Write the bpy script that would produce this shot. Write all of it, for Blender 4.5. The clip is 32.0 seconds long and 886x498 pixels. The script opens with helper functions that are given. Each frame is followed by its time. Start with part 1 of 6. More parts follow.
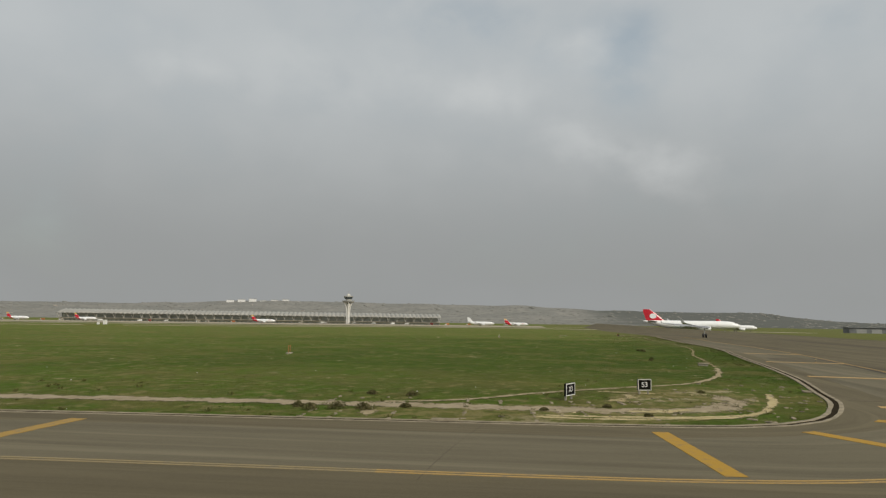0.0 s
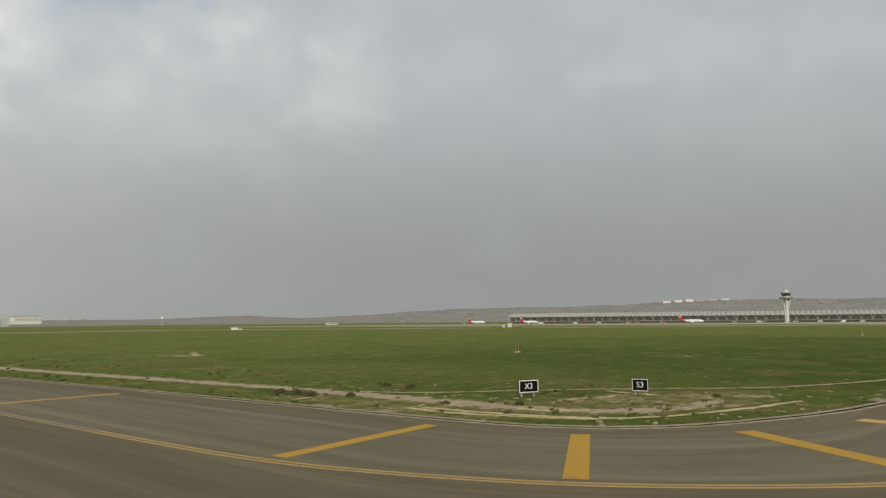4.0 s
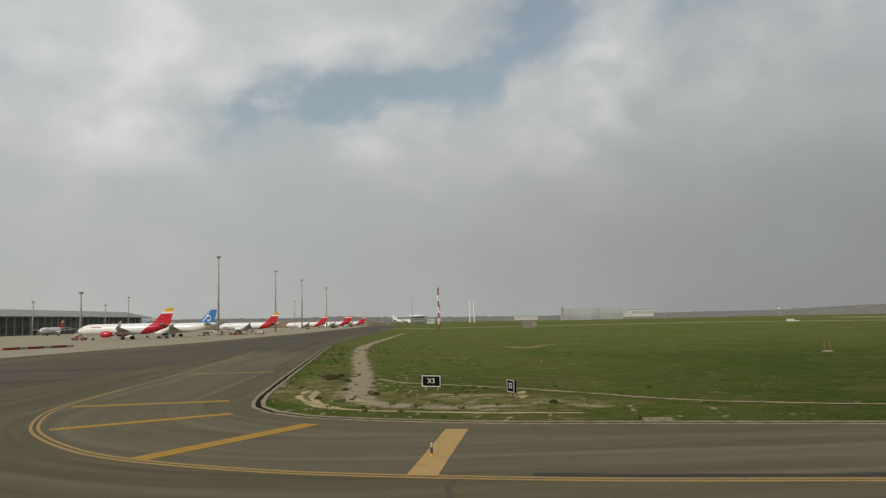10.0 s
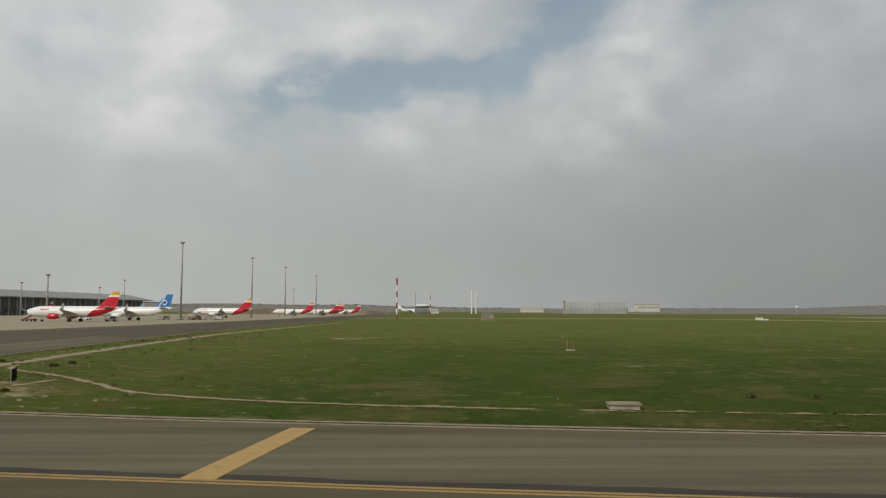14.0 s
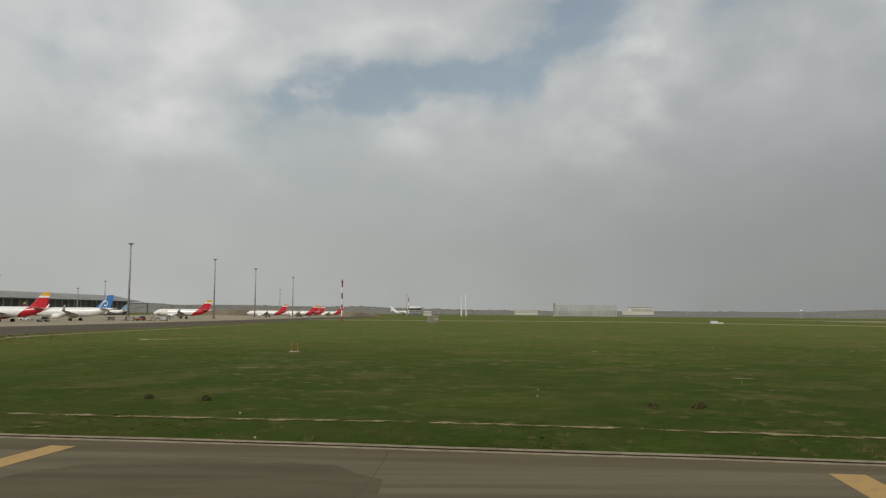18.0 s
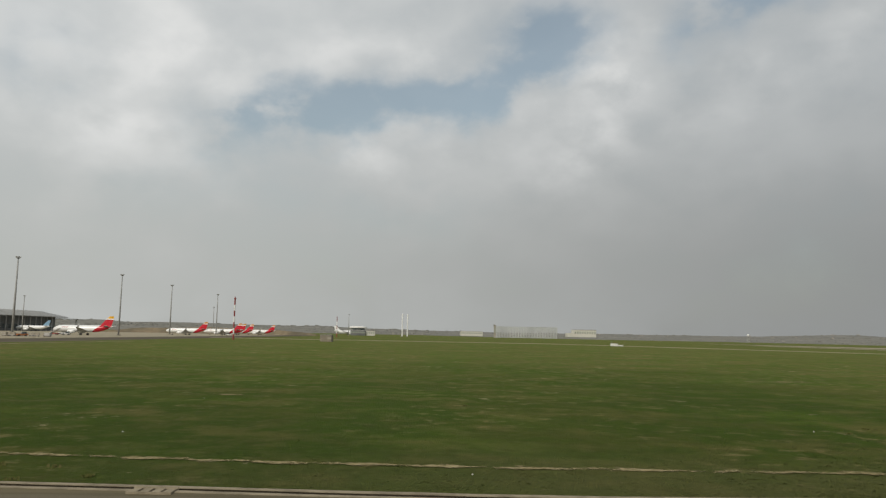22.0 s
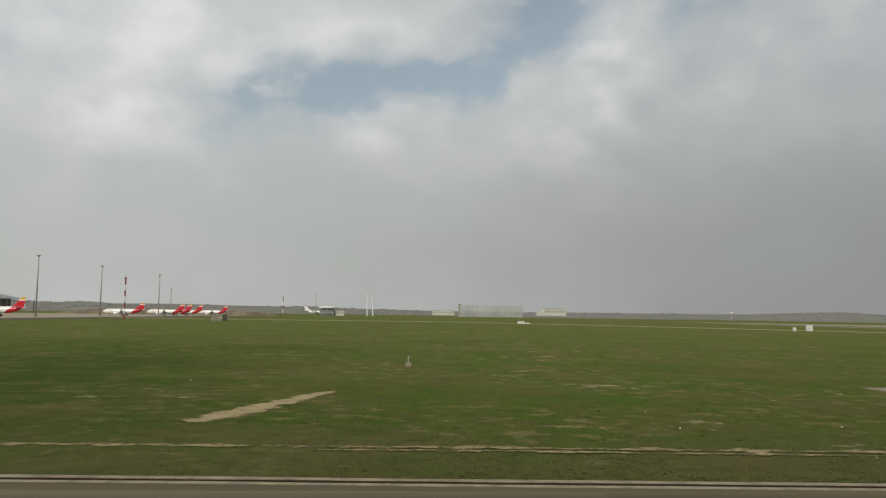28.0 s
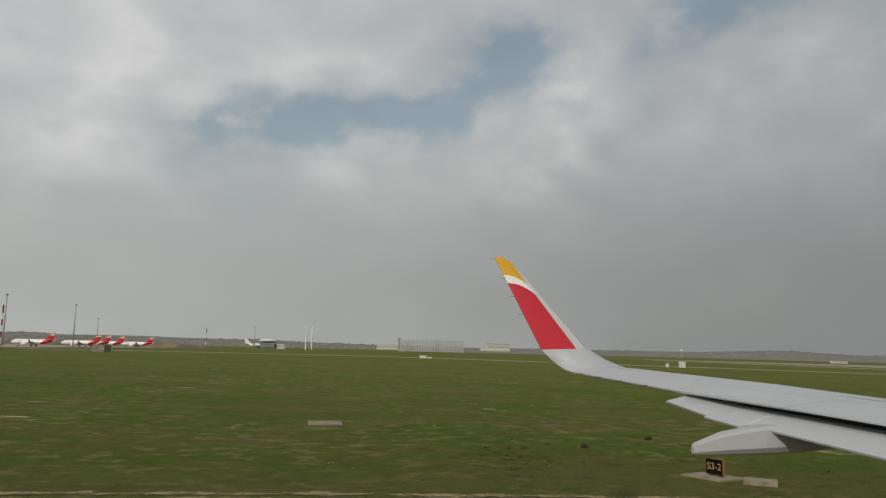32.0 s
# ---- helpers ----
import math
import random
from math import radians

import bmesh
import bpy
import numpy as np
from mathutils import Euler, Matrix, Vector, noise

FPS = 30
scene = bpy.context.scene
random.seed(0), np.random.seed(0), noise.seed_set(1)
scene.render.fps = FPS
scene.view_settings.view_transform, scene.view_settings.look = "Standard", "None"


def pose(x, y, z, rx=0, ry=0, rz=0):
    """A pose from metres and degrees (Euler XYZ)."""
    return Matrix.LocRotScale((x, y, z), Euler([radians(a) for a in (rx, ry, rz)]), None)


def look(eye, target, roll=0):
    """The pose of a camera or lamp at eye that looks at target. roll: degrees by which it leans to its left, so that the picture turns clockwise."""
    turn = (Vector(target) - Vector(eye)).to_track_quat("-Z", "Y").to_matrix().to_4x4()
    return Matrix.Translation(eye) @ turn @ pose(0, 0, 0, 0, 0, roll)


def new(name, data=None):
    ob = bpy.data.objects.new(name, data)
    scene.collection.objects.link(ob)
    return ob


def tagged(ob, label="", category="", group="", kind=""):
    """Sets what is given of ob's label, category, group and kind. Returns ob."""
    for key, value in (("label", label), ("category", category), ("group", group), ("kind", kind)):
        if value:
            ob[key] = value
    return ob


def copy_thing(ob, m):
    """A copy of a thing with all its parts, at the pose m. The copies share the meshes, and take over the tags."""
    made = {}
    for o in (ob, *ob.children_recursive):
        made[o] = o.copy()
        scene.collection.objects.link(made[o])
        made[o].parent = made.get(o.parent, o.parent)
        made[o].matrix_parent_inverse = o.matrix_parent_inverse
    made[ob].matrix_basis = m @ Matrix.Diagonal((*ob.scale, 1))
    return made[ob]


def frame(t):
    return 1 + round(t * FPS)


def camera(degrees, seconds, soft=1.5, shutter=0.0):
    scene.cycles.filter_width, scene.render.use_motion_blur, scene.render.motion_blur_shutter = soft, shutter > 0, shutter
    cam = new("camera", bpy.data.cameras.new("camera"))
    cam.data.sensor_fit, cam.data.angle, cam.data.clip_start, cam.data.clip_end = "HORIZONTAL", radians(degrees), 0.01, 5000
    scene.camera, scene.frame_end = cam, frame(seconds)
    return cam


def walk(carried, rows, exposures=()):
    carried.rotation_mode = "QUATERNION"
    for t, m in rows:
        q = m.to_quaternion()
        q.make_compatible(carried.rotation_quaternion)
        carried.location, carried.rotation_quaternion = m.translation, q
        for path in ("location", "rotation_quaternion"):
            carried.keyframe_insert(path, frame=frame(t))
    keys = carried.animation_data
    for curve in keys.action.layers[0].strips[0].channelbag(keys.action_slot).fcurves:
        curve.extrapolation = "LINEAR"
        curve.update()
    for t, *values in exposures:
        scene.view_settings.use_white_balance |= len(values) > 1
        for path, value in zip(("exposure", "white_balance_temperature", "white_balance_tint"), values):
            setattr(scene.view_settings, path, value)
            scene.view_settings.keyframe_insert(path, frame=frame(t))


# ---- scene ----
# Camera: carried along the taxiway; (seconds, x, y, z, pitch, roll, yaw)
PATH = [
    (0.0, -117.03, 50.78, 4.41, 5.40, -0.85, -82.78),
    (0.5, -116.62, 47.35, 4.40, 5.59, -0.65, -79.51),
    (1.0, -116.14, 43.99, 4.39, 5.66, -0.41, -75.13),
    (1.5, -115.57, 40.70, 4.39, 5.83, -0.21, -70.98),
    (2.0, -114.77, 37.49, 4.39, 5.51, -0.03, -66.67),
    (2.5, -113.73, 34.35, 4.39, 5.34, 0.16, -62.34),
    (3.0, -112.47, 31.32, 4.39, 4.81, 0.43, -58.61),
    (3.5, -110.99, 28.37, 4.40, 5.13, 0.42, -53.86),
    (4.0, -109.42, 25.45, 4.40, 5.38, 0.50, -49.35),
    (4.5, -107.71, 22.61, 4.40, 5.60, 0.69, -44.98),
    (5.0, -105.83, 19.87, 4.40, 5.81, 0.91, -40.65),
    (5.5, -103.75, 17.25, 4.39, 6.05, 1.06, -36.28),
    (6.0, -101.43, 14.78, 4.39, 6.36, 0.90, -31.75),
    (6.5, -98.88, 12.53, 4.39, 6.46, 0.94, -27.67),
    (7.0, -96.09, 10.52, 4.39, 6.55, 0.68, -23.05),
    (7.5, -93.15, 8.74, 4.39, 6.69, 0.79, -18.78),
    (8.0, -90.08, 7.16, 4.39, 6.41, 0.92, -14.09),
    (8.5, -86.89, 5.78, 4.39, 5.77, 1.20, -10.49),
    (9.0, -83.56, 4.63, 4.39, 5.64, 1.46, -7.05),
    (9.5, -80.11, 3.76, 4.38, 5.55, 1.35, -4.53),
    (10.0, -76.60, 3.15, 4.38, 5.42, 1.29, -3.20),
    (10.5, -73.00, 2.75, 4.38, 4.69, 1.08, -2.48),
    (11.0, -69.38, 2.49, 4.38, 4.50, 1.05, -2.02),
    (11.5, -65.74, 2.29, 4.38, 4.35, 0.84, -1.64),
    (12.0, -62.06, 2.03, 4.38, 4.23, 0.67, -1.72),
    (12.5, -58.36, 1.70, 4.38, 4.17, 0.46, -2.09),
    (13.0, -54.59, 1.34, 4.38, 4.29, 0.15, -1.73),
    (13.5, -50.74, 0.99, 4.39, 4.61, 0.02, -1.51),
    (14.0, -46.91, 0.74, 4.39, 4.67, -0.12, -1.49),
    (14.5, -43.05, 0.60, 4.40, 4.63, -0.17, -1.48),
    (15.0, -39.24, 0.52, 4.40, 4.64, -0.19, -1.41),
    (15.5, -35.45, 0.48, 4.40, 4.68, -0.21, -1.30),
    (16.0, -31.65, 0.48, 4.41, 4.71, -0.25, -1.17),
    (16.5, -27.82, 0.50, 4.41, 4.73, -0.30, -1.05),
    (17.0, -23.93, 0.54, 4.42, 4.71, -0.30, -0.96),
    (17.5, -20.02, 0.55, 4.42, 4.77, -0.36, -0.76),
    (18.0, -16.07, 0.55, 4.42, 4.84, -0.36, -0.63),
    (18.5, -12.09, 0.46, 4.42, 4.91, -0.29, -0.54),
    (19.0, -8.05, 0.28, 4.41, 4.94, -0.33, -0.76),
    (19.5, -4.01, 0.10, 4.41, 4.40, -0.31, -1.82),
    (20.0, -0.00, 0.00, 4.41, 4.06, -0.43, -2.93),
    (20.5, 3.97, -0.05, 4.41, 4.81, -0.30, -2.42),
    (21.0, 7.93, -0.07, 4.42, 5.03, -0.47, -1.90),
    (21.5, 11.90, -0.11, 4.42, 5.97, -1.29, -2.71),
    (22.0, 15.83, -0.18, 4.41, 6.47, -1.05, -3.51),
    (22.5, 19.75, -0.27, 4.41, 6.77, -0.84, -3.91),
    (23.0, 23.69, -0.36, 4.40, 7.05, -0.64, -4.21),
    (23.5, 27.62, -0.46, 4.40, 7.40, -0.30, -4.22),
    (24.0, 31.55, -0.54, 4.40, 7.29, -0.26, -4.45),
    (24.5, 35.49, -0.59, 4.40, 6.96, -0.38, -4.71),
    (25.0, 39.46, -0.58, 4.40, 6.69, -0.55, -4.65),
    (25.5, 43.59, -0.46, 4.40, 6.71, -1.04, -4.89),
    (26.0, 47.83, -0.60, 4.40, 6.85, -1.09, -5.11),
    (26.5, 52.13, -0.74, 4.40, 6.93, -0.98, -5.21),
    (27.0, 56.43, -0.85, 4.41, 6.75, -0.86, -5.07),
    (27.5, 60.70, -0.91, 4.41, 6.14, -0.78, -4.57),
    (28.0, 64.87, -0.64, 4.41, 4.92, -0.70, -3.60),
    (28.5, 68.97, -0.50, 4.41, 6.83, -1.99, -3.90),
    (29.0, 73.06, -0.47, 4.41, 6.84, -2.54, -5.07),
    (29.5, 77.05, -0.47, 4.41, 6.95, -2.54, -5.96),
    (30.0, 80.95, -0.47, 4.40, 6.91, -2.10, -6.18),
    (30.5, 84.92, -0.41, 4.40, 7.06, -1.65, -6.39),
    (31.0, 88.92, -0.27, 4.40, 7.23, -1.24, -6.67),
    (31.5, 92.90, -0.16, 4.39, 7.42, -1.24, -6.81),
    (32.0, 96.82, -0.06, 4.39, 7.66, -1.27, -6.53),
]
cam = camera(62.16, 32.0, soft=1.3)
walk(cam, [(t, pose(x, y, z, 90 + p, r, w)) for t, x, y, z, p, r, w in PATH], [(0.0, 0.34), (3.0, 0.34), (6.0, 0.22), (9.0, 0.02), (14.0, 0.00), (18, -0.03), (20.0, 0.07), (25.0, 0.11), (30.0, 0.08), (32.0, -0.12)])

# ---- sky and sun ----
SUN_AZ, SUN_EL = radians(215), radians(34)   # from +Y, clockwise
sun_dir = Vector((math.sin(SUN_AZ) * math.cos(SUN_EL), math.cos(SUN_AZ) * math.cos(SUN_EL), math.sin(SUN_EL)))
sun = new("sun", bpy.data.lights.new("sun", "SUN"))
sun.data.energy, sun.data.angle, sun.data.color = 2.0, radians(4), (1.0, 0.93, 0.82)
sun.matrix_world = look((0, 0, 300), Vector((0, 0, 300)) - sun_dir)

world = bpy.data.worlds.new("sky")
scene.world = world
world.use_nodes = True
wt = world.node_tree
wt.nodes.clear()


def wnode(kind, **kw):
    n = wt.nodes.new(kind)
    for k, v in kw.items():
        if k == "op":
            n.operation = v
        else:
            n.inputs[k].default_value = v
    return n


def wmath(op, a, b=None, clamp=False):
    n = wt.nodes.new("ShaderNodeMath")
    n.operation, n.use_clamp = op, clamp
    for i, v in enumerate((a, b)):
        if v is None:
            continue
        if isinstance(v, (int, float)):
            n.inputs[i].default_value = v
        else:
            wt.links.new(v, n.inputs[i])
    return n.outputs[0]


def wramp(fac, lo, hi, a=0.0, b=1.0):
    n = wt.nodes.new("ShaderNodeMapRange")
    n.interpolation_type = "SMOOTHSTEP"
    wt.links.new(fac, n.inputs["Value"])
    for k, v in (("From Min", lo), ("From Max", hi), ("To Min", a), ("To Max", b)):
        n.inputs[k].default_value = v
    return n.outputs[0]


def wmix(fac, a, b):
    n = wt.nodes.new("ShaderNodeMix")
    n.data_type = "RGBA"
    wt.links.new(fac, n.inputs[0])
    for i, v in ((6, a), (7, b)):
        if isinstance(v, tuple):
            n.inputs[i].default_value = (*v, 1)
        else:
            wt.links.new(v, n.inputs[i])
    return n.outputs[2]


sky = wt.nodes.new("ShaderNodeTexSky")
sky.sky_type, sky.sun_disc = "NISHITA", False
sky.sun_elevation, sky.sun_rotation = SUN_EL, SUN_AZ
sky.dust_density, sky.air_density = 2.5, 1.0
sky_bg = wt.nodes.new("ShaderNodeBackground")
sky_bg.inputs["Strength"].default_value = 0.10
tint = wt.nodes.new("ShaderNodeMix")
tint.data_type, tint.blend_type = "RGBA", "MULTIPLY"
tint.inputs[0].default_value, tint.inputs[7].default_value = 1.0, (1.12, 1.10, 0.92, 1)
wt.links.new(sky.outputs[0], tint.inputs[6])
wt.links.new(tint.outputs[2], sky_bg.inputs["Color"])

way = wt.nodes.new("ShaderNodeTexCoord").outputs["Generated"]
sep = wt.nodes.new("ShaderNodeSeparateXYZ")
wt.links.new(way, sep.inputs[0])
vx, vy, vz = sep.outputs
# clouds by direction, a little flattened
comb = wt.nodes.new("ShaderNodeCombineXYZ")
wt.links.new(vx, comb.inputs[0])
wt.links.new(vy, comb.inputs[1])
wt.links.new(wmath("MULTIPLY", vz, 1.45), comb.inputs[2])


def wnoise(scale, detail, rough, shift, distort=0.0):
    m = wt.nodes.new("ShaderNodeMapping")
    m.inputs["Location"].default_value = shift
    wt.links.new(comb.outputs[0], m.inputs["Vector"])
    n = wnode("ShaderNodeTexNoise", Scale=scale, Detail=detail, Roughness=rough, Distortion=distort)
    wt.links.new(m.outputs[0], n.inputs["Vector"])
    return n.outputs["Fac"]


def wscale(v, k):
    n = wt.nodes.new("ShaderNodeVectorMath")
    n.operation = "SCALE"
    wt.links.new(v, n.inputs[0])
    n.inputs["Scale"].default_value = k
    return n.outputs[0]


def wswirl(scale, detail, reach):
    """A vector that wanders by that many degrees either way."""
    n = wnode("ShaderNodeTexNoise", Scale=scale, Detail=detail, Roughness=0.55)
    wt.links.new(comb.outputs[0], n.inputs["Vector"])
    m = wt.nodes.new("ShaderNodeVectorMath")
    m.operation = "SUBTRACT"
    wt.links.new(n.outputs["Color"], m.inputs[0])
    m.inputs[1].default_value = (0.5, 0.5, 0.5)
    return wscale(m.outputs[0], reach * 2)


def wsum(a, b):
    n = wt.nodes.new("ShaderNodeVectorMath")
    n.operation = "ADD"
    wt.links.new(a, n.inputs[0])
    wt.links.new(b, n.inputs[1])
    return n.outputs[0]


# bearing from +Y and height, in degrees, with the ragged drift of cloud edges
bearing = wt.nodes.new("ShaderNodeCombineXYZ")
wt.links.new(wmath("MULTIPLY", wmath("ARCTAN2", vx, vy), 180 / math.pi), bearing.inputs[0])
wt.links.new(wmath("MULTIPLY", wmath("ARCSINE", vz), 180 / math.pi), bearing.inputs[1])
drift = wsum(bearing.outputs[0], wsum(wswirl(6.0, 2.0, 2.4), wswirl(16.0, 4.0, 1.5)))


def heap(places):
    """The sum of soft ovals: bearing, height, half length, half height, tilt, weight."""
    total = None
    for az, el, ra, re, tilt, weight in places:
        m = wt.nodes.new("ShaderNodeMapping")
        m.vector_type = "TEXTURE"
        m.inputs["Location"].default_value = (az, el, 0)
        m.inputs["Rotation"].default_value = (0, 0, radians(tilt))
        m.inputs["Scale"].default_value = (ra, re, 1)
        wt.links.new(drift, m.inputs["Vector"])
        n = wt.nodes.new("ShaderNodeVectorMath")
        n.operation = "LENGTH"
        wt.links.new(m.outputs[0], n.inputs[0])
        o = wramp(n.outputs["Value"], 0.0, 1.75, weight, 0.0)
        total = o if total is None else wmath("ADD", total, o)
    return total


big = wnoise(3.4, 4.0, 0.5, (3.1, 7.4, 0.0), 0.1)
puff = wnoise(8.0, 6.0, 0.46, (1.7, 2.2, 0.0), 0.1)
high = wramp(vz, 0.06, 0.36)
breaks = heap(((13, 22.8, 4.2, 3.0, 0, 1.0), (8.5, 19.4, 5.6, 2.2, 32, 1.05), (2.0, 17.7, 6.0, 1.8, 8, 1.0), (-6.0, 16.8, 6.0, 2.0, 6, 0.9), (-12.0, 15.6, 5.0, 2.0, 15, 0.75), (-3.0, 18.0, 17.0, 4.2, 8, 0.30)))
breaks = wmath("ADD", breaks, heap(((-26, 18.4, 4.2, 2.8, 0, 0.7), (24.5, 24.2, 4.6, 2.2, 35, 1.1), (31, 25.4, 5.0, 1.8, 10, 1.0), (0.5, 9.5, 8.0, 2.6, 0, 0.28), (-18.0, 10.5, 7.0, 2.2, 10, 0.30))))
breaks = wmath("ADD", breaks, heap(((97.5, 20.5, 3.0, 4.0, 0, 0.55), (88.0, 22.0, 7.0, 2.0, -12, 0.40), (75.0, 24.5, 8.0, 2.0, -5, 0.35), (112, 24, 6, 4, 0, 0.5))))
breaks = wmath("ADD", breaks, heap(((-55, 28, 12, 6, 10, 0.8), (150, 30, 14, 6, 0, 0.9), (210, 28, 14, 5, 0, 0.8), (-95, 30, 16, 6, 0, 0.8), (-140, 30, 14, 6, 0, 0.8))))
heaps = heap(((-18.5, 20.0, 6.5, 4.2, 10, 1.0), (-21.5, 14.8, 5.5, 3.2, 0, 0.75), (-2.8, 21.6, 4.2, 2.3, 15, 0.85), (2.5, 23.5, 4.0, 1.6, 25, 0.6), (-2.0, 14.6, 3.0, 1.7, 10, 0.55), (4.6, 14.9, 2.4, 1.2, 0, 0.4)))
heaps = wmath("ADD", heaps, heap(((17.2, 21.2, 3.4, 2.0, 20, 0.85), (15.0, 15.6, 6.0, 2.8, 22, 0.75), (21.5, 19.0, 5.0, 3.0, 0, 0.45), (33.0, 20.0, 7.0, 3.0, 0, 0.45))))
heaps = wmath("ADD", heaps, heap(((39.0, 18.0, 6.0, 3.2, -15, 0.40), (63.0, 18.4, 4.5, 1.2, -18, 0.35), (73.0, 17.6, 5.5, 2.0, -10, 0.35), (84.0, 17.8, 6.0, 2.0, -14, 0.5), (97.0, 12.4, 7.0, 1.8, -20, 0.55), (94.0, 20.8, 2.2, 1.5, 0, 0.5))))
lump = wmath("ADD", wmath("MULTIPLY", big, 0.4), wmath("MULTIPLY", puff, 0.6))
body = wmath("ADD", wmath("SUBTRACT", wmath("ADD", wmath("MULTIPLY", lump, 0.62), 0.46), wmath("MULTIPLY", breaks, 0.40)), wmath("MULTIPLY", heaps, 0.12))
cover = wramp(body, 0.24, 0.80, 0.34, 1.0)
toward = wramp(vx, -0.55, 0.82, 1.0, 0.0)
lit = wmath("ADD", wmath("MULTIPLY", wmath("MULTIPLY", wramp(lump, 0.38, 0.68), wramp(vz, 0.07, 0.30, 0.10, 0.55)), wmath("ADD", wmath("MULTIPLY", toward, 0.6), 0.3)), wmath("MULTIPLY", heaps, wramp(puff, 0.34, 0.64, 0.30, 0.75)), True)
shade = wmix(high, wmix(toward, (0.242, 0.250, 0.248), (0.444, 0.456, 0.440)), wmix(toward, (0.362, 0.386, 0.398), (0.515, 0.537, 0.540)))
cloud = wmix(lit, shade, wmix(wramp(vx, 0.40, 0.85), (0.69, 0.695, 0.685), (0.50, 0.51, 0.505)))
cloud_bg = wt.nodes.new("ShaderNodeBackground")
wt.links.new(cloud, cloud_bg.inputs["Color"])
mix_bg = wt.nodes.new("ShaderNodeMixShader")
wt.links.new(cover, mix_bg.inputs[0])
wt.links.new(sky_bg.outputs[0], mix_bg.inputs[1])
wt.links.new(cloud_bg.outputs[0], mix_bg.inputs[2])
w_out = wt.nodes.new("ShaderNodeOutputWorld")
wt.links.new(mix_bg.outputs[0], w_out.inputs["Surface"])

# ---- materials ----
class Net:
    """A small builder for node materials."""

    def __init__(self, name, rough=0.6, metal=0.0, spec=0.5):
        self.mat = bpy.data.materials.new(name)
        self.mat.use_nodes = True
        self.t = self.mat.node_tree
        self.b = self.t.nodes["Principled BSDF"]
        self.b.inputs["Roughness"].default_value = rough
        self.b.inputs["Metallic"].default_value = metal
        self.b.inputs["Specular IOR Level"].default_value = spec
        self.co = self.t.nodes.new("ShaderNodeNewGeometry").outputs["Position"]

    def link(self, a, b):
        self.t.links.new(a, b)

    def noise(self, scale, detail=4.0, rough=0.6, stretch=(1, 1, 1), turn=0.0, distort=0.0):
        m = self.t.nodes.new("ShaderNodeMapping")
        m.inputs["Scale"].default_value = stretch
        m.inputs["Rotation"].default_value = (0, 0, turn)
        self.link(self.co, m.inputs["Vector"])
        n = self.t.nodes.new("ShaderNodeTexNoise")
        n.inputs["Scale"].default_value, n.inputs["Detail"].default_value = scale, detail
        n.inputs["Roughness"].default_value, n.inputs["Distortion"].default_value = rough, distort
        self.link(m.outputs[0], n.inputs["Vector"])
        return n.outputs["Fac"]

    def ramp(self, fac, lo, hi, a=0.0, b=1.0):
        n = self.t.nodes.new("ShaderNodeMapRange")
        n.interpolation_type = "SMOOTHSTEP"
        self.link(fac, n.inputs["Value"])
        for k, v in (("From Min", lo), ("From Max", hi), ("To Min", a), ("To Max", b)):
            n.inputs[k].default_value = v
        return n.outputs[0]

    def mix(self, fac, a, b, blend="MIX"):
        n = self.t.nodes.new("ShaderNodeMix")
        n.data_type, n.blend_type = "RGBA", blend
        if isinstance(fac, (int, float)):
            n.inputs[0].default_value = fac
        else:
            self.link(fac, n.inputs[0])
        for i, v in ((6, a), (7, b)):
            if isinstance(v, tuple):
                n.inputs[i].default_value = (*v, 1)
            else:
                self.link(v, n.inputs[i])
        return n.outputs[2]

    def mul(self, a, b):
        n = self.t.nodes.new("ShaderNodeMath")
        n.operation = "MULTIPLY"
        for i, v in enumerate((a, b)):
            if isinstance(v, (int, float)):
                n.inputs[i].default_value = v
            else:
                self.link(v, n.inputs[i])
        return n.outputs[0]

    def add(self, a, b):
        n = self.t.nodes.new("ShaderNodeMath")
        n.operation = "ADD"
        for i, v in enumerate((a, b)):
            if isinstance(v, (int, float)):
                n.inputs[i].default_value = v
            else:
                self.link(v, n.inputs[i])
        return n.outputs[0]

    def most(self, a, b):
        n = self.t.nodes.new("ShaderNodeMath")
        n.operation = "MAXIMUM"
        self.link(a, n.inputs[0])
        self.link(b, n.inputs[1])
        return n.outputs[0]

    def least(self, a, low):
        n = self.t.nodes.new("ShaderNodeMath")
        n.operation = "MAXIMUM"
        self.link(a, n.inputs[0])
        n.inputs[1].default_value = low
        return n.outputs[0]

    def random(self):
        return self.t.nodes.new("ShaderNodeObjectInfo").outputs["Random"]

    def island(self):
        return self.t.nodes.new("ShaderNodeNewGeometry").outputs["Random Per Island"]

    def done(self, color, bump=None, depth=0.02, strength=0.4, rough=None):
        if isinstance(color, tuple):
            self.b.inputs["Base Color"].default_value = (*color, 1)
        else:
            self.link(color, self.b.inputs["Base Color"])
        if bump is not None:
            n = self.t.nodes.new("ShaderNodeBump")
            n.inputs["Strength"].default_value, n.inputs["Distance"].default_value = strength, depth
            self.link(bump, n.inputs["Height"])
            self.link(n.outputs[0], self.b.inputs["Normal"])
        if rough is not None:
            self.link(rough, self.b.inputs["Roughness"])
        return self.mat


def worn(name, color, rough=0.5, metal=0.0, scale=1.5, amount=0.25, spec=0.5):
    """Paint, metal or concrete with soft stains and fine grain."""
    n = Net(name, rough, metal, spec)
    dark = tuple(c * (1 - amount) for c in color)
    c = n.mix(n.ramp(n.noise(scale, 5), 0.35, 0.7), color, dark)
    c = n.mix(n.ramp(n.noise(scale * 14, 3), 0.4, 0.75, 0.0, 0.5), c, dark)
    return n.done(c)


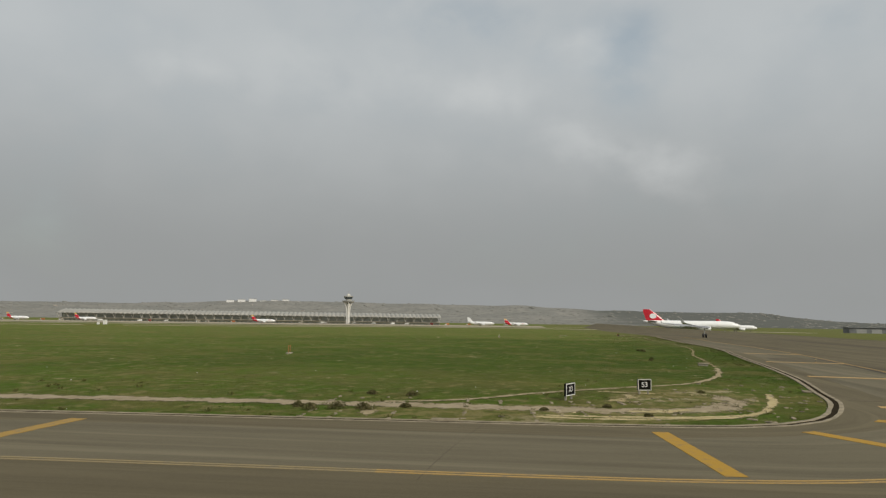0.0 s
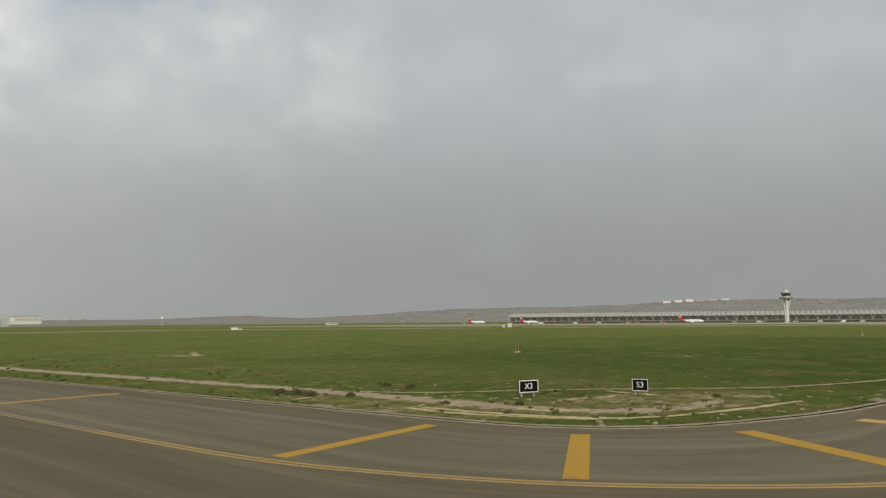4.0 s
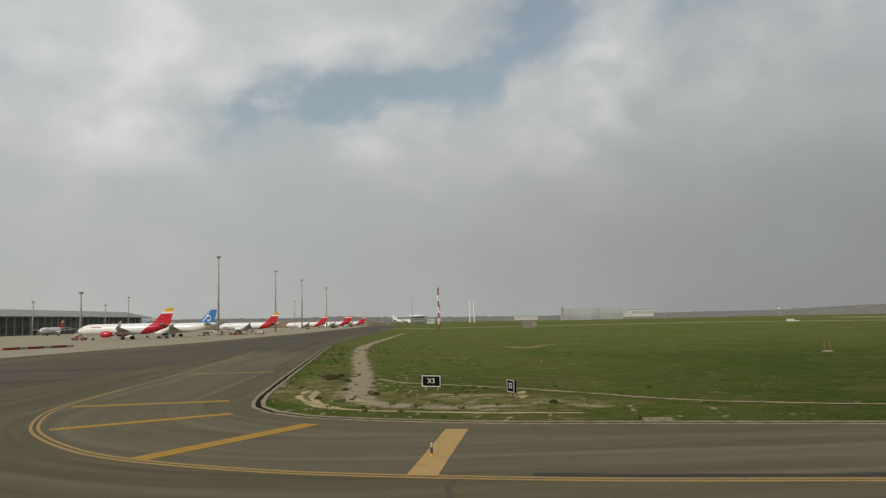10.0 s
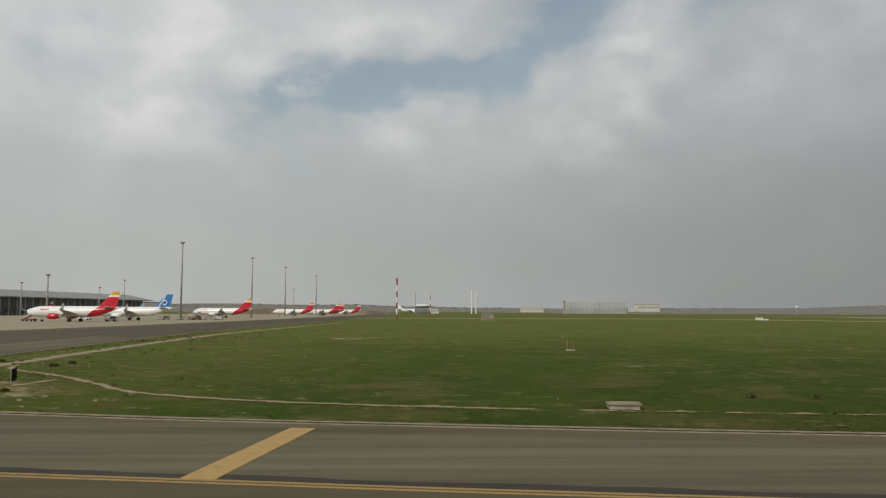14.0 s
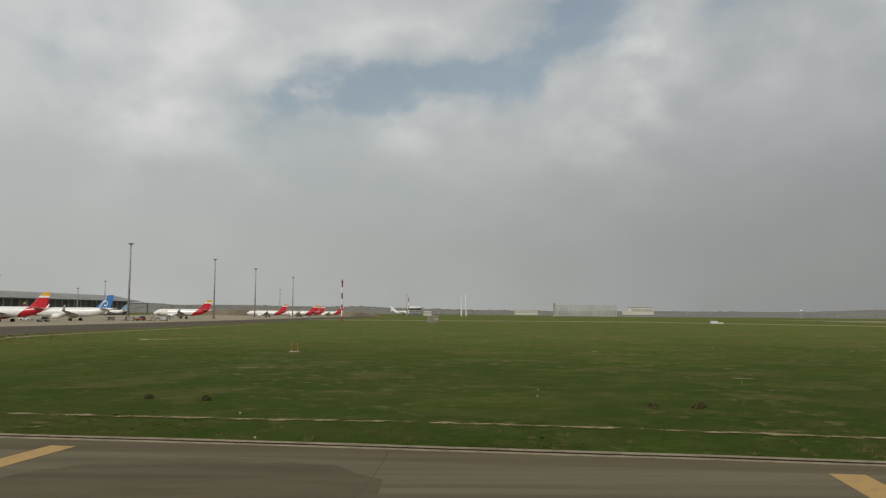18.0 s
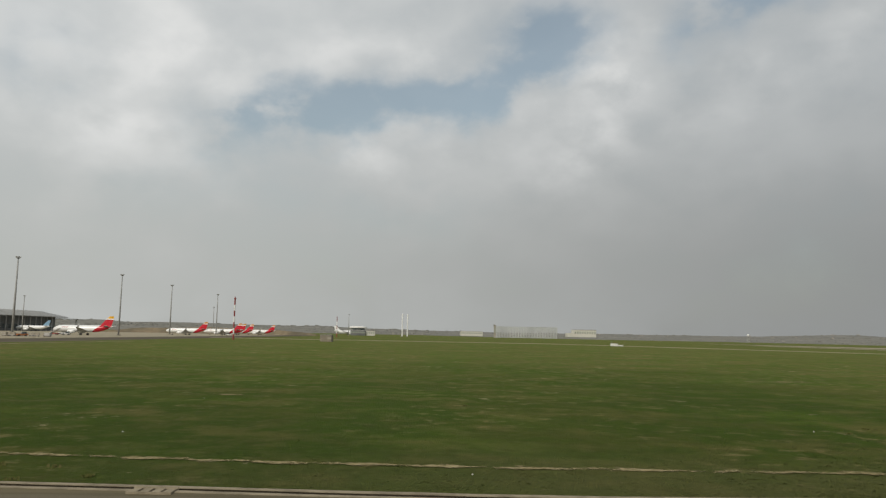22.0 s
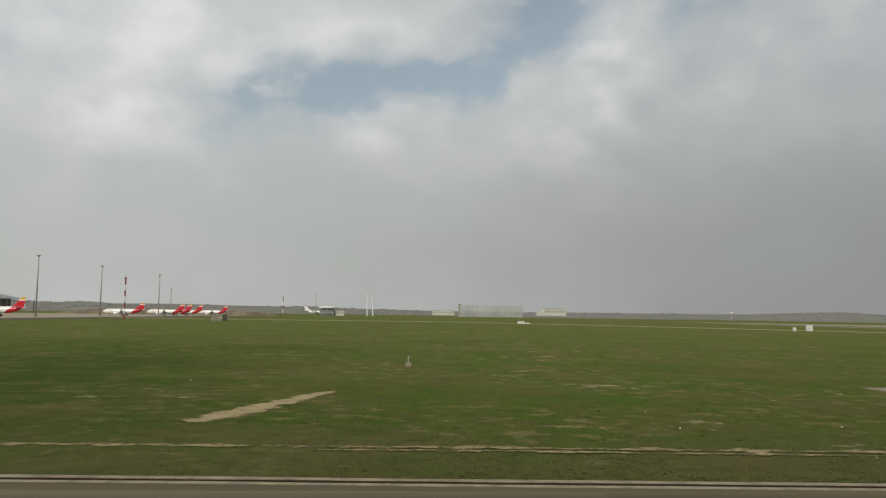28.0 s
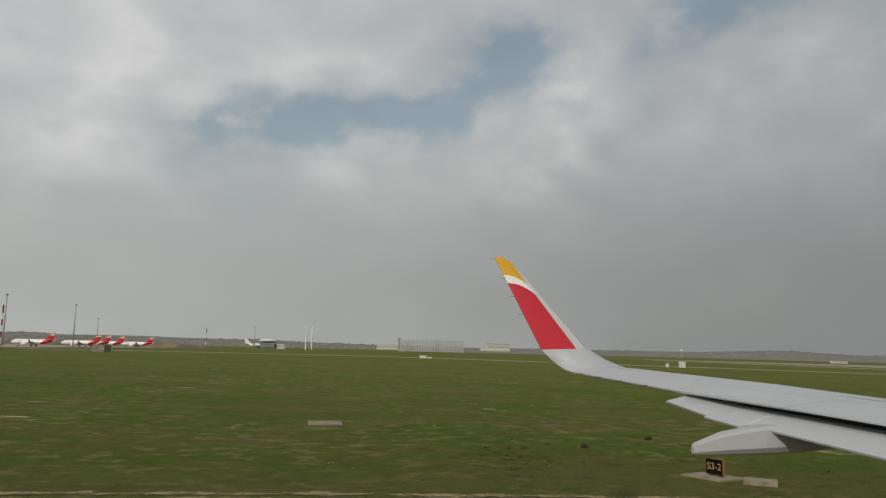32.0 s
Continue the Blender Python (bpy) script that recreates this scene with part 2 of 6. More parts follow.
def make_grass(name, dryness):
    """Rough airfield turf; dryness from 0 (lush) to 1 (mostly straw and soil). It grows drier along the field, and its
    tone there also stands in for sun and cloud shade.
    """
    n = Net(name, 1.0, spec=0.05)
    d = dryness * 0.14
    sep = n.t.nodes.new("ShaderNodeSeparateXYZ")
    n.link(n.co, sep.inputs[0])
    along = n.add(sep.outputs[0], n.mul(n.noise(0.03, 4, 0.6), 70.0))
    # drier turf at both ends, also painted as sunlit; the middle stays cloud-dark
    dry_sunlit = n.most(n.ramp(along, 62.0, 112.0), n.ramp(along, -8.0, -36.0, 0.0, 0.95))
    dry_sunlit = n.most(dry_sunlit, n.ramp(n.add(sep.outputs[1], n.mul(n.noise(0.02, 4, 0.6), 120.0)), 95.0, 200.0, 0.0, 0.95))
    patch = n.ramp(n.noise(0.07, 7, 0.72, (0.95, 1.0, 1.0), 0.1), 0.46, 0.60)
    lush = n.mix(patch, (0.053, 0.090, 0.012), (0.076, 0.097, 0.018))
    lush = n.mix(n.ramp(n.noise(0.10, 6, 0.68, (0.95, 1.0, 1.0), 0.1), 0.50, 0.66, 0.0, 0.85), lush, (0.088, 0.142, 0.017))
    pale = n.mix(patch, (0.088, 0.138, 0.018), (0.122, 0.138, 0.030))
    pale = n.mix(n.ramp(n.noise(0.12, 6, 0.64, (0.95, 1.0, 1.0), 0.1), 0.47, 0.62, 0.0, 0.65), pale, (0.140, 0.130, 0.044))
    pale = n.mix(n.ramp(n.noise(0.06, 5, 0.55, (0.8, 1.0, 1.0), 0.1), 0.48, 0.56, 0.0, 0.9), pale, (0.084, 0.138, 0.018))
    lush = n.mix(n.ramp(n.noise(0.045, 5, 0.6, (0.9, 1.0, 1.0), 0.1), 0.44, 0.58, 0.0, 0.55), lush, (0.046, 0.076, 0.012))
    c = n.mix(dry_sunlit, lush, pale)
    more = n.mul(dry_sunlit, 0.045)
    c = n.mix(n.ramp(n.add(n.noise(0.40, 5, 0.60, (0.95, 1.0, 1.0), 0.1), more), 0.44, 0.66, 0.0, 0.42), c, (0.108, 0.102, 0.034))
    dry = n.mul(n.ramp(n.add(n.noise(0.17, 6, 0.64, (0.95, 1.0, 1.0), 0.12), more), 0.50 - d, 0.64 - d, 0.0, 0.55), n.ramp(n.noise(0.022, 3), 0.36 - d, 0.56 - d, 0.35, 1.0))
    c = n.mix(dry, c, (0.165, 0.140, 0.048))
    straw = n.mul(n.ramp(n.add(n.noise(0.8, 6, 0.66, (0.95, 1.0, 1.0), 0.1), more), 0.55 - d, 0.66 - d, 0.0, 0.45), n.ramp(n.add(n.noise(0.06, 3), more), 0.43 - d, 0.58 - d))
    c = n.mix(straw, c, (0.32, 0.26, 0.12))
    bare = n.mul(n.ramp(n.add(n.noise(0.36, 8, 0.74, (0.95, 1.0, 1.0), 0.1), n.mul(dry_sunlit, 0.025)), 0.61 - d, 0.67 - d), n.ramp(n.noise(0.045, 2), 0.47 - d, 0.60 - d))
    c = n.mix(bare, c, (0.40, 0.33, 0.20))
    worn_edge = n.mul(n.ramp(n.add(sep.outputs[1], n.mul(n.noise(0.12, 4, 0.6), 9.0)), 35.0, 26.0, 0.0, 0.55), n.ramp(sep.outputs[0], -5.0, 25.0))
    c = n.mix(worn_edge, c, (0.134, 0.130, 0.050))
    fine = n.noise(4.0, 8, 0.82)
    c = n.mix(n.ramp(fine, 0.44, 0.68, 0.0, 0.42), c, (0.052, 0.062, 0.015))
    c = n.mix(n.ramp(n.noise(0.9, 5, 0.62, (0.95, 1.0, 1.0)), 0.48, 0.68, 0.0, 0.34), c, (0.050, 0.060, 0.013))
    c = n.mix(n.ramp(n.noise(2.3, 6, 0.7, (0.95, 1.0, 1.0), 0.1), 0.50, 0.68, 0.0, 0.24), c, (0.150, 0.160, 0.046))
    clod = n.ramp(n.noise(1.5, 5, 0.65, (0.95, 1.0, 1.0)), 0.66, 0.72, 0.0, 0.6)
    return n.done(n.mix(clod, c, (0.042, 0.042, 0.016)), fine, 0.2, 0.9)


def make_asphalt(name, a, b, tyre=0.0, turn=0.0, flow=False):
    """Worn asphalt, streaked along one heading or, where it flows, along the bend of the taxiway."""
    n = Net(name, 0.92, spec=0.12)
    grain = n.noise(45.0, 3)
    if flow:
        sep = n.t.nodes.new("ShaderNodeSeparateXYZ")
        n.link(n.co, sep.inputs[0])
        side = n.least(n.add(n.mul(sep.outputs[0], -1.0), -76.0), 0.0)
        deep = n.least(n.add(n.mul(sep.outputs[1], -1.0), 44.0), 0.0)
        out = n.t.nodes.new("ShaderNodeMath")
        out.operation = "SQRT"
        n.link(n.add(n.mul(side, side), n.mul(deep, deep)), out.inputs[0])
        lane = n.t.nodes.new("ShaderNodeCombineXYZ")
        n.link(n.mul(n.add(sep.outputs[0], n.mul(sep.outputs[1], -1.0)), 0.6), lane.inputs[0])
        n.link(out.outputs[0], lane.inputs[1])
        n.co, turn = lane.outputs[0], 0.0
    c = n.mix(n.ramp(n.noise(0.11, 6, 0.65, (0.35, 1.6, 1.0), turn), 0.35, 0.68), a, b)
    c = n.mix(n.ramp(n.noise(0.9, 7, 0.7, (0.25, 1.3, 1.0), turn), 0.40, 0.78, 0.0, 0.55), c, tuple(x * 0.62 for x in a))
    if flow:
        c = n.mix(n.ramp(n.noise(0.9, 5, 0.6, (0.035, 1.0, 1.0)), 0.48, 0.66, 0.0, 0.6), c, tuple(x * 1.24 for x in b))
        c = n.mix(n.ramp(n.noise(0.5, 5, 0.6, (0.05, 1.0, 1.0), 0.02), 0.48, 0.68, 0.0, 0.55), c, tuple(x * 0.66 for x in a))
    c = n.mix(n.ramp(grain, 0.4, 0.75, 0.0, 0.35), c, tuple(x * 1.5 for x in b))
    if tyre:
        c = n.mix(n.ramp(n.noise(0.07, 5, 0.6, (0.12, 1.9, 1.0), turn), 0.52, 0.66, 0.0, tyre), c, (0.028, 0.026, 0.024))
    return n.done(c, grain, 0.01, 0.25)


def make_paint(name, color, wear=0.55):
    n = Net(name, 0.75, spec=0.3)
    c = n.mix(n.ramp(n.noise(2.2, 7, 0.7), 0.48, 0.72, 0.0, wear), color, (0.13, 0.12, 0.10))
    c = n.mix(n.ramp(n.noise(14.0, 4), 0.45, 0.75, 0.0, 0.45), c, tuple(x * 0.72 for x in color))
    return n.done(c)


def make_dirt(name="bare_earth", grown=0.47, tone=1.0, grey=1.0):
    """Open soil; the grass below shows where its bareness runs out."""
    n = Net(name, 0.95, spec=0.1)
    c = n.mix(n.ramp(n.noise(0.7, 6, 0.7), 0.35, 0.7), (0.41 * tone, 0.335 * tone, 0.18 * tone * grey), (0.29 * tone, 0.235 * tone, 0.112 * tone * grey))
    c = n.mix(n.ramp(n.noise(2.6, 6, 0.75), 0.52, 0.68, 0.0, 0.7), c, (0.44 * tone, 0.39 * tone, 0.27 * tone))
    c = n.mix(n.ramp(n.noise(3.4, 7, 0.8), grown + 0.07, grown + 0.17, 0.0, 0.7), c, (0.085, 0.082, 0.026))
    fine = n.noise(7.0, 6, 0.75)
    c = n.mix(n.ramp(fine, 0.45, 0.7, 0.0, 0.42), c, (0.14, 0.115, 0.055))
    bare = n.t.nodes.new("ShaderNodeAttribute")
    bare.attribute_name = "bare"
    torn = n.add(n.mul(n.noise(1.1, 8, 0.72, (0.6, 1.0, 1.0)), 2.2), n.mul(bare.outputs["Fac"], 0.9))
    n.link(n.ramp(torn, 2.55 - 2 * grown, 2.85 - 2 * grown), n.b.inputs["Alpha"])
    return n.done(c, fine, 0.08, 0.8)


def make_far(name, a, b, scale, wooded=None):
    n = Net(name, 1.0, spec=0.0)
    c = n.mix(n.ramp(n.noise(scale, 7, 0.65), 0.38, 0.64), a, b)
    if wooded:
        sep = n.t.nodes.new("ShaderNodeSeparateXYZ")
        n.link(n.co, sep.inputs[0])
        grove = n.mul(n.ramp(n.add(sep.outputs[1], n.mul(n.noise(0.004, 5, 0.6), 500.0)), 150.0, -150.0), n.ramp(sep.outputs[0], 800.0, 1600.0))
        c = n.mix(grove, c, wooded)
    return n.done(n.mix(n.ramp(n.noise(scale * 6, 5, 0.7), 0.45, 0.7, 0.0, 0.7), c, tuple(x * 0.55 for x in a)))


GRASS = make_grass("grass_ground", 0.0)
DRY_GRASS = make_grass("dry_verge_grass", 0.42)
ASPHALT = make_asphalt("asphalt", (0.094, 0.078, 0.046), (0.124, 0.104, 0.063), 0.45, 0.0, True)
SHOULDER = make_asphalt("shoulder_asphalt", (0.110, 0.095, 0.061), (0.142, 0.123, 0.080), 0.3, 0.0, True)
ASPHALT_MID = make_asphalt("lane_asphalt", (0.086, 0.071, 0.048), (0.113, 0.095, 0.064), 0.5, math.pi / 2)
ASPHALT_DARK = make_asphalt("dark_asphalt", (0.082, 0.067, 0.050), (0.108, 0.090, 0.068), 0.5, math.pi / 2)
APRON = make_asphalt("apron_concrete", (0.28, 0.245, 0.170), (0.34, 0.298, 0.215), 0.0, math.pi / 2)
YELLOW = make_paint("yellow_marking", (0.36, 0.205, 0.016), 0.6)
WORN_YELLOW = make_paint("worn_yellow_marking", (0.31, 0.19, 0.035), 0.8)
PALE_YELLOW = make_paint("faded_yellow_marking", (0.43, 0.275, 0.095), 0.45)
FADED = make_paint("faded_marking_paint", (0.24, 0.185, 0.09), 0.8)
LINE = make_paint("yellow_line_paint", (0.34, 0.22, 0.07), 0.75)
DIRT = make_dirt("bare_earth", 0.53, 0.88, 1.15)
TRAIL = make_dirt("trodden_earth", 0.62, 0.85, 1.25)
PATCH_DIRT = make_dirt("open_tan_earth", 0.57, 0.98)
GRAVEL = make_dirt("verge_gravel", 0.57, 1.22)
EDGING_STRIP = make_dirt("sunken_edging", 0.60, 1.20)
TAN_DIRT = make_dirt("tan_earth", 0.51, 0.95)
THIN_DIRT = make_dirt("half_grown_earth", 0.415, 0.88)
CONCRETE = worn("weathered_concrete", (0.42, 0.38, 0.31), 0.9, 0, 1.2, 0.4, 0.2)
CHANNEL = worn("drain_slot", (0.036, 0.029, 0.019), 1.0, 0, 2.0, 0.3, 0.0)
WHITE = worn("white_gloss_paint", (0.80, 0.80, 0.78), 0.28, 0, 0.5, 0.06)
GREY_PAINT = worn("light_grey_paint", (0.42, 0.43, 0.43), 0.38, 0, 0.6, 0.10)
WING_GREY = worn("wing_grey_paint", (0.44, 0.455, 0.47), 0.48, 0, 0.7, 0.10)
DARK = worn("dark_rubber", (0.025, 0.025, 0.026), 0.8)
METAL = worn("galvanised_steel", (0.46, 0.45, 0.43), 0.55, 0.3, 1.0, 0.25)
BARE = worn("polished_metal", (0.62, 0.62, 0.62), 0.3, 0.9, 1.0, 0.12)
MATT_RED = worn("weathered_red_paint", (0.28, 0.045, 0.04), 0.6, 0, 0.8, 0.25)
RED = worn("red_gloss_paint", (0.54, 0.018, 0.034), 0.26, 0, 0.7, 0.12)
AMBER = worn("golden_yellow_gloss_paint", (0.70, 0.365, 0.014), 0.28, 0, 0.7, 0.08)
FIN_ORANGE = worn("fin_tip_orange_paint", (0.60, 0.27, 0.08), 0.3, 0, 0.7, 0.08)
BLUE = worn("blue_gloss_paint", (0.045, 0.19, 0.50), 0.28, 0, 0.7, 0.10)
NAVY = worn("dark_blue_paint", (0.03, 0.045, 0.11), 0.5)
PALE_AMBER = worn("pale_amber_lens", (0.55, 0.47, 0.22), 0.4)
DULL_BLUE = worn("dull_blue_paint", (0.22, 0.36, 0.48), 0.3, 0, 0.7, 0.10)
BLACK = worn("black_sign_face", (0.010, 0.010, 0.009), 0.9, spec=0.05)
MAST = worn("dull_grey_mast_paint", (0.33, 0.33, 0.315), 0.7, 0, 0.6, 0.2, 0.3)
PATCH = make_asphalt("dark_patched_asphalt", (0.090, 0.075, 0.047), (0.116, 0.098, 0.061), 0.5, 0.16)
SIGN_WHITE = worn("white_sign_paint", (0.75, 0.74, 0.70), 0.55)
SIGN_GREY = worn("grey_white_sign_frame", (0.55, 0.53, 0.47), 0.7)
ORANGE = worn("rusty_orange_paint", (0.42, 0.15, 0.05), 0.6)
PALE_GLASS = worn("pale_glazing", (0.36, 0.385, 0.335), 0.2)
GLASS = worn("dark_glazing", (0.05, 0.065, 0.07), 0.15)
FACADE = worn("dark_facade_panels", (0.150, 0.155, 0.155), 0.6, 0, 0.06, 0.4)
ROOF = worn("grey_metal_roof", (0.30, 0.30, 0.285), 0.5, 0.2, 0.05, 0.2)
PALE_ROOF = worn("pale_roof_sheet", (0.31, 0.30, 0.265), 0.6, 0.0, 0.02, 0.15)
PALE_WALL = worn("pale_plaster", (0.60, 0.58, 0.52), 0.8, 0, 0.05, 0.15)
TAN = worn("tan_concrete_wall", (0.36, 0.33, 0.27), 0.9, 0, 0.2, 0.25)
LOUVRE = worn("silver_grey_louvre", (0.47, 0.48, 0.465), 0.6, 0.2, 0.05, 0.2)
HOUSE = worn("beige_render", (0.34, 0.31, 0.27), 0.9, 0, 0.05, 0.2)
KERB = worn("stained_kerb_concrete", (0.32, 0.272, 0.190), 0.95, 0, 1.5, 0.40, 0.1)
STAIN = make_asphalt("oily_stain", (0.045, 0.040, 0.034), (0.07, 0.062, 0.05), 0.0, 0.16)
BROWN_WALL = worn("brown_stained_concrete", (0.27, 0.235, 0.18), 0.9, 0, 0.4, 0.3)
BUSH = make_far("dry_shrub", (0.085, 0.084, 0.034), (0.130, 0.112, 0.056), 3.0)
WEED = make_far("verge_weeds", (0.072, 0.078, 0.024), (0.110, 0.104, 0.042), 3.0)
# distance haze is painted into the scrub and tree colours as pale grey
HAZED_HILLS = make_far("far_scrub_haze_tint", (0.205, 0.203, 0.183), (0.245, 0.236, 0.210), 0.006, (0.120, 0.124, 0.112))
HAZED_TREES = make_far("far_trees_haze_tint", (0.172, 0.171, 0.150), (0.205, 0.199, 0.174), 0.03)
EARTH_FACE = make_far("eroded_earth", (0.25, 0.20, 0.135), (0.145, 0.125, 0.09), 0.03)


# ---- mesh helpers ----
def mesh_of(name, verts, faces, mat, smooth=False):
    me = bpy.data.meshes.new(name)
    me.from_pydata([tuple(v) for v in verts], [], faces)
    me.materials.append(mat)
    if smooth:
        me.shade_smooth()
    return me


def solid(name, verts, faces, mat, parent=None, label="", smooth=False, at=None):
    ob = new(name, mesh_of(name, verts, faces, mat, smooth))
    if at is not None:
        ob.matrix_basis = at
    if parent is not None:
        ob.parent = parent
    if label:
        ob["label"] = label
    return ob


class Geo:
    """Collects solids into one vertex and face list."""

    def __init__(self):
        self.v, self.f = [], []

    def add(self, verts, faces):
        k = len(self.v)
        self.v += [tuple(p) for p in verts]
        self.f += [tuple(i + k for i in q) for q in faces]
        return self

    def box(self, x0, x1, y0, y1, z0, z1, m=None):
        vs = [Vector(p) for p in ((x0, y0, z0), (x1, y0, z0), (x1, y1, z0), (x0, y1, z0), (x0, y0, z1), (x1, y0, z1), (x1, y1, z1), (x0, y1, z1))]
        if m is not None:
            vs = [m @ p for p in vs]
        return self.add(vs, [(0, 3, 2, 1), (4, 5, 6, 7), (0, 1, 5, 4), (1, 2, 6, 5), (2, 3, 7, 6), (3, 0, 4, 7)])

    def tube(self, pts, radii, n=10, cap=True):
        """Rings round a polyline."""
        pts = [Vector(p) for p in pts]
        vs, fs = [], []
        for i, p in enumerate(pts):
            d = (pts[min(i + 1, len(pts) - 1)] - pts[max(i - 1, 0)]).normalized()
            a = d.cross(Vector((0, 0, 1)) if abs(d.z) < 0.9 else Vector((1, 0, 0))).normalized()
            b = d.cross(a)
            vs += [p + (a * math.cos(2 * math.pi * j / n) + b * math.sin(2 * math.pi * j / n)) * radii[i] for j in range(n)]
        for i in range(len(pts) - 1):
            for j in range(n):
                fs.append((i * n + j, (i + 1) * n + j, (i + 1) * n + (j + 1) % n, i * n + (j + 1) % n))
        if cap:
            fs += [tuple(range(n)), tuple(range((len(pts) - 1) * n, len(pts) * n))[::-1]]
        return self.add(vs, fs)

    def loft(self, rings, cap=True):
        n = len(rings[0])
        vs = [p for r in rings for p in r]
        fs = [(i * n + j, i * n + (j + 1) % n, (i + 1) * n + (j + 1) % n, (i + 1) * n + j) for i in range(len(rings) - 1) for j in range(n)]
        if cap:
            fs += [tuple(range(n))[::-1], tuple(range((len(rings) - 1) * n, len(rings) * n))]
        return self.add(vs, fs)

    def make(self, name, mat, parent=None, label="", smooth=False, at=None):
        return solid(name, self.v, self.f, mat, parent, label, smooth, at)


def thing(name, m, label, category, group="", kind=""):
    ob = new(name)
    ob.empty_display_size = 0.5
    ob.matrix_basis = m
    return tagged(ob, label, category, group, kind)


def rise(x, y):
    """Height of the flat, gently falling airfield."""
    z = -0.0028 * max(0.0, y - 70.0)
    if x > 100:
        z -= 0.009 * (min(x, 400.0) - 100.0) + 0.0062 * (max(x, 400.0) - 400.0)
    return max(z, -11.0)


def spline(pts, step=1.0):
    """A smooth line through the points, in steps of about that many metres."""
    out = []
    for i in range(len(pts) - 1):
        p0, p1, p2, p3 = (Vector(pts[max(0, min(len(pts) - 1, k))]) for k in (i - 1, i, i + 1, i + 2))
        n = max(1, int((p2 - p1).length / step))
        for j in range(n):
            u = j / n
            out.append(0.5 * (2 * p1 + (p2 - p0) * u + (2 * p0 - 5 * p1 + 4 * p2 - p3) * u * u + (3 * p1 - p0 - 3 * p2 + p3) * u ** 3))
    out.append(Vector(pts[-1]))
    return out


def band(line, off0, off1, z0, z1, ragged=0.0, seed=0):
    """A strip beside a line in plan, between two offsets to its left, with a top and skirts."""
    vs, fs = [], []
    for i, p in enumerate(line):
        d = (line[min(i + 1, len(line) - 1)] - line[max(i - 1, 0)]).normalized()
        s = Vector((-d.y, d.x))
        w0 = off0 + ragged * noise.noise(Vector((p.x * 0.45, p.y * 0.45, seed)))
        w1 = off1 + ragged * noise.noise(Vector((p.x * 0.45, p.y * 0.45, seed + 9.0)))
        a, b, g = p + s * w0, p + s * w1, rise(p.x, p.y)
        vs += [(a.x, a.y, g + z0), (a.x, a.y, g + z1), (b.x, b.y, g + z1), (b.x, b.y, g + z0)]
    for i in range(len(line) - 1):
        k = i * 4
        fs += [(k, k + 4, k + 5, k + 1), (k + 1, k + 5, k + 6, k + 2), (k + 2, k + 6, k + 7, k + 3)]
    return vs, fs

# ---- ground, pavements and markings ----
def axis(spans):
    out = []
    for a, b, step in spans:
        n = max(1, round((b - a) / step))
        out += [a + (b - a) * i / n for i in range(n)]
    return out + [spans[-1][1]]


gx = axis([(-4600, -600, 200), (-600, -140, 20), (-140, 140, 2.5), (140, 500, 20), (500, 4600, 200)])
gy = axis([(-4600, -300, 200), (-300, 15, 15), (15, 110, 2.0), (110, 600, 15), (600, 4600, 150)])
gv = []
for y in gy:
    for x in gx:
        z = rise(x, y) - 0.012
        if 15 < y < 400 and abs(x) < 400:
            z += 0.016 * noise.noise(Vector((x * 0.08, y * 0.08, 0.3))) + 0.010 * noise.noise(Vector((x * 0.5, y * 0.5, 1.3)))
        gv.append((x, y, min(z, rise(x, y) + 0.006)))
nx = len(gx)
gf = [(j * nx + i, j * nx + i + 1, (j + 1) * nx + i + 1, (j + 1) * nx + i) for j in range(len(gy) - 1) for i in range(nx - 1)]
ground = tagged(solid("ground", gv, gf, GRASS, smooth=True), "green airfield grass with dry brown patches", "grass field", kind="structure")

# the edge between pavement and grass, seen from the pavement, then on along the taxiway
EDGE = [(-74, 900), (-82, 420), (-88.6, 200), (-89.6, 135), (-88.1, 98), (-86.8, 74), (-85.8, 56), (-85.2, 47), (-84.4, 42.2), (-83.2, 39.7), (-81.4, 37.8), (-78.2, 35.9),
        (-72.5, 33.7), (-67.0, 32.5), (-60, 30.9), (-53.7, 29.6), (-38.5, 27.2), (-22.5, 25.1), (-12.0, 23.5), (-7.7, 22.9), (1.1, 21.4), (8.4, 20.6), (15, 19.9), (22, 19.4), (37, 19.2), (47, 19.05), (55, 18.9), (66, 18.3), (77.4, 17.7), (95, 16.6), (140, 13.5), (400, 4), (1100, -25)]
edge = spline(EDGE, 1.5)
pv = [(p.x, p.y, rise(p.x, p.y) + 0.03) for p in edge]
n_edge = len(pv)
for p in edge:
    if p.y > 40:
        pv.append((-168, p.y, rise(-168, p.y) + 0.03))
    else:
        pv.append((-168 + (p.x + 83) * 3.0 if p.x < -40 else p.x, -45, 0.03))
pf = [(i + n_edge, i + 1 + n_edge, i + 1, i) for i in range(n_edge - 1)]
taxiway = tagged(solid("taxiway", pv, pf, ASPHALT), "worn grey-brown asphalt taxiway", "taxiway", kind="structure")

# the dark lane running along the apron, and the pale apron
LANE = spline([(-121, 20), (-116, 60), (-112, 100), (-108, 160), (-104, 260), (-101, 420), (-96, 900)], 4)
tagged(solid("road", *band(LANE, -10.5, 13.5, 0.0, 0.043, 2.6, 3), ASPHALT_MID), "dark tyre-stained asphalt lane along the apron", "road", kind="structure")
for lo, hi, k in ((-8.0, -4.5, 1.0), (-3.0, 5.0, 2.0), (6.2, 10.4, 4.0)):
    tagged(solid("tyre_stain", *band(LANE, lo, hi, 0.0, 0.046, 2.0, k), ASPHALT_DARK), "broad dark tyre stain along the apron lane", "stain", kind="structure")
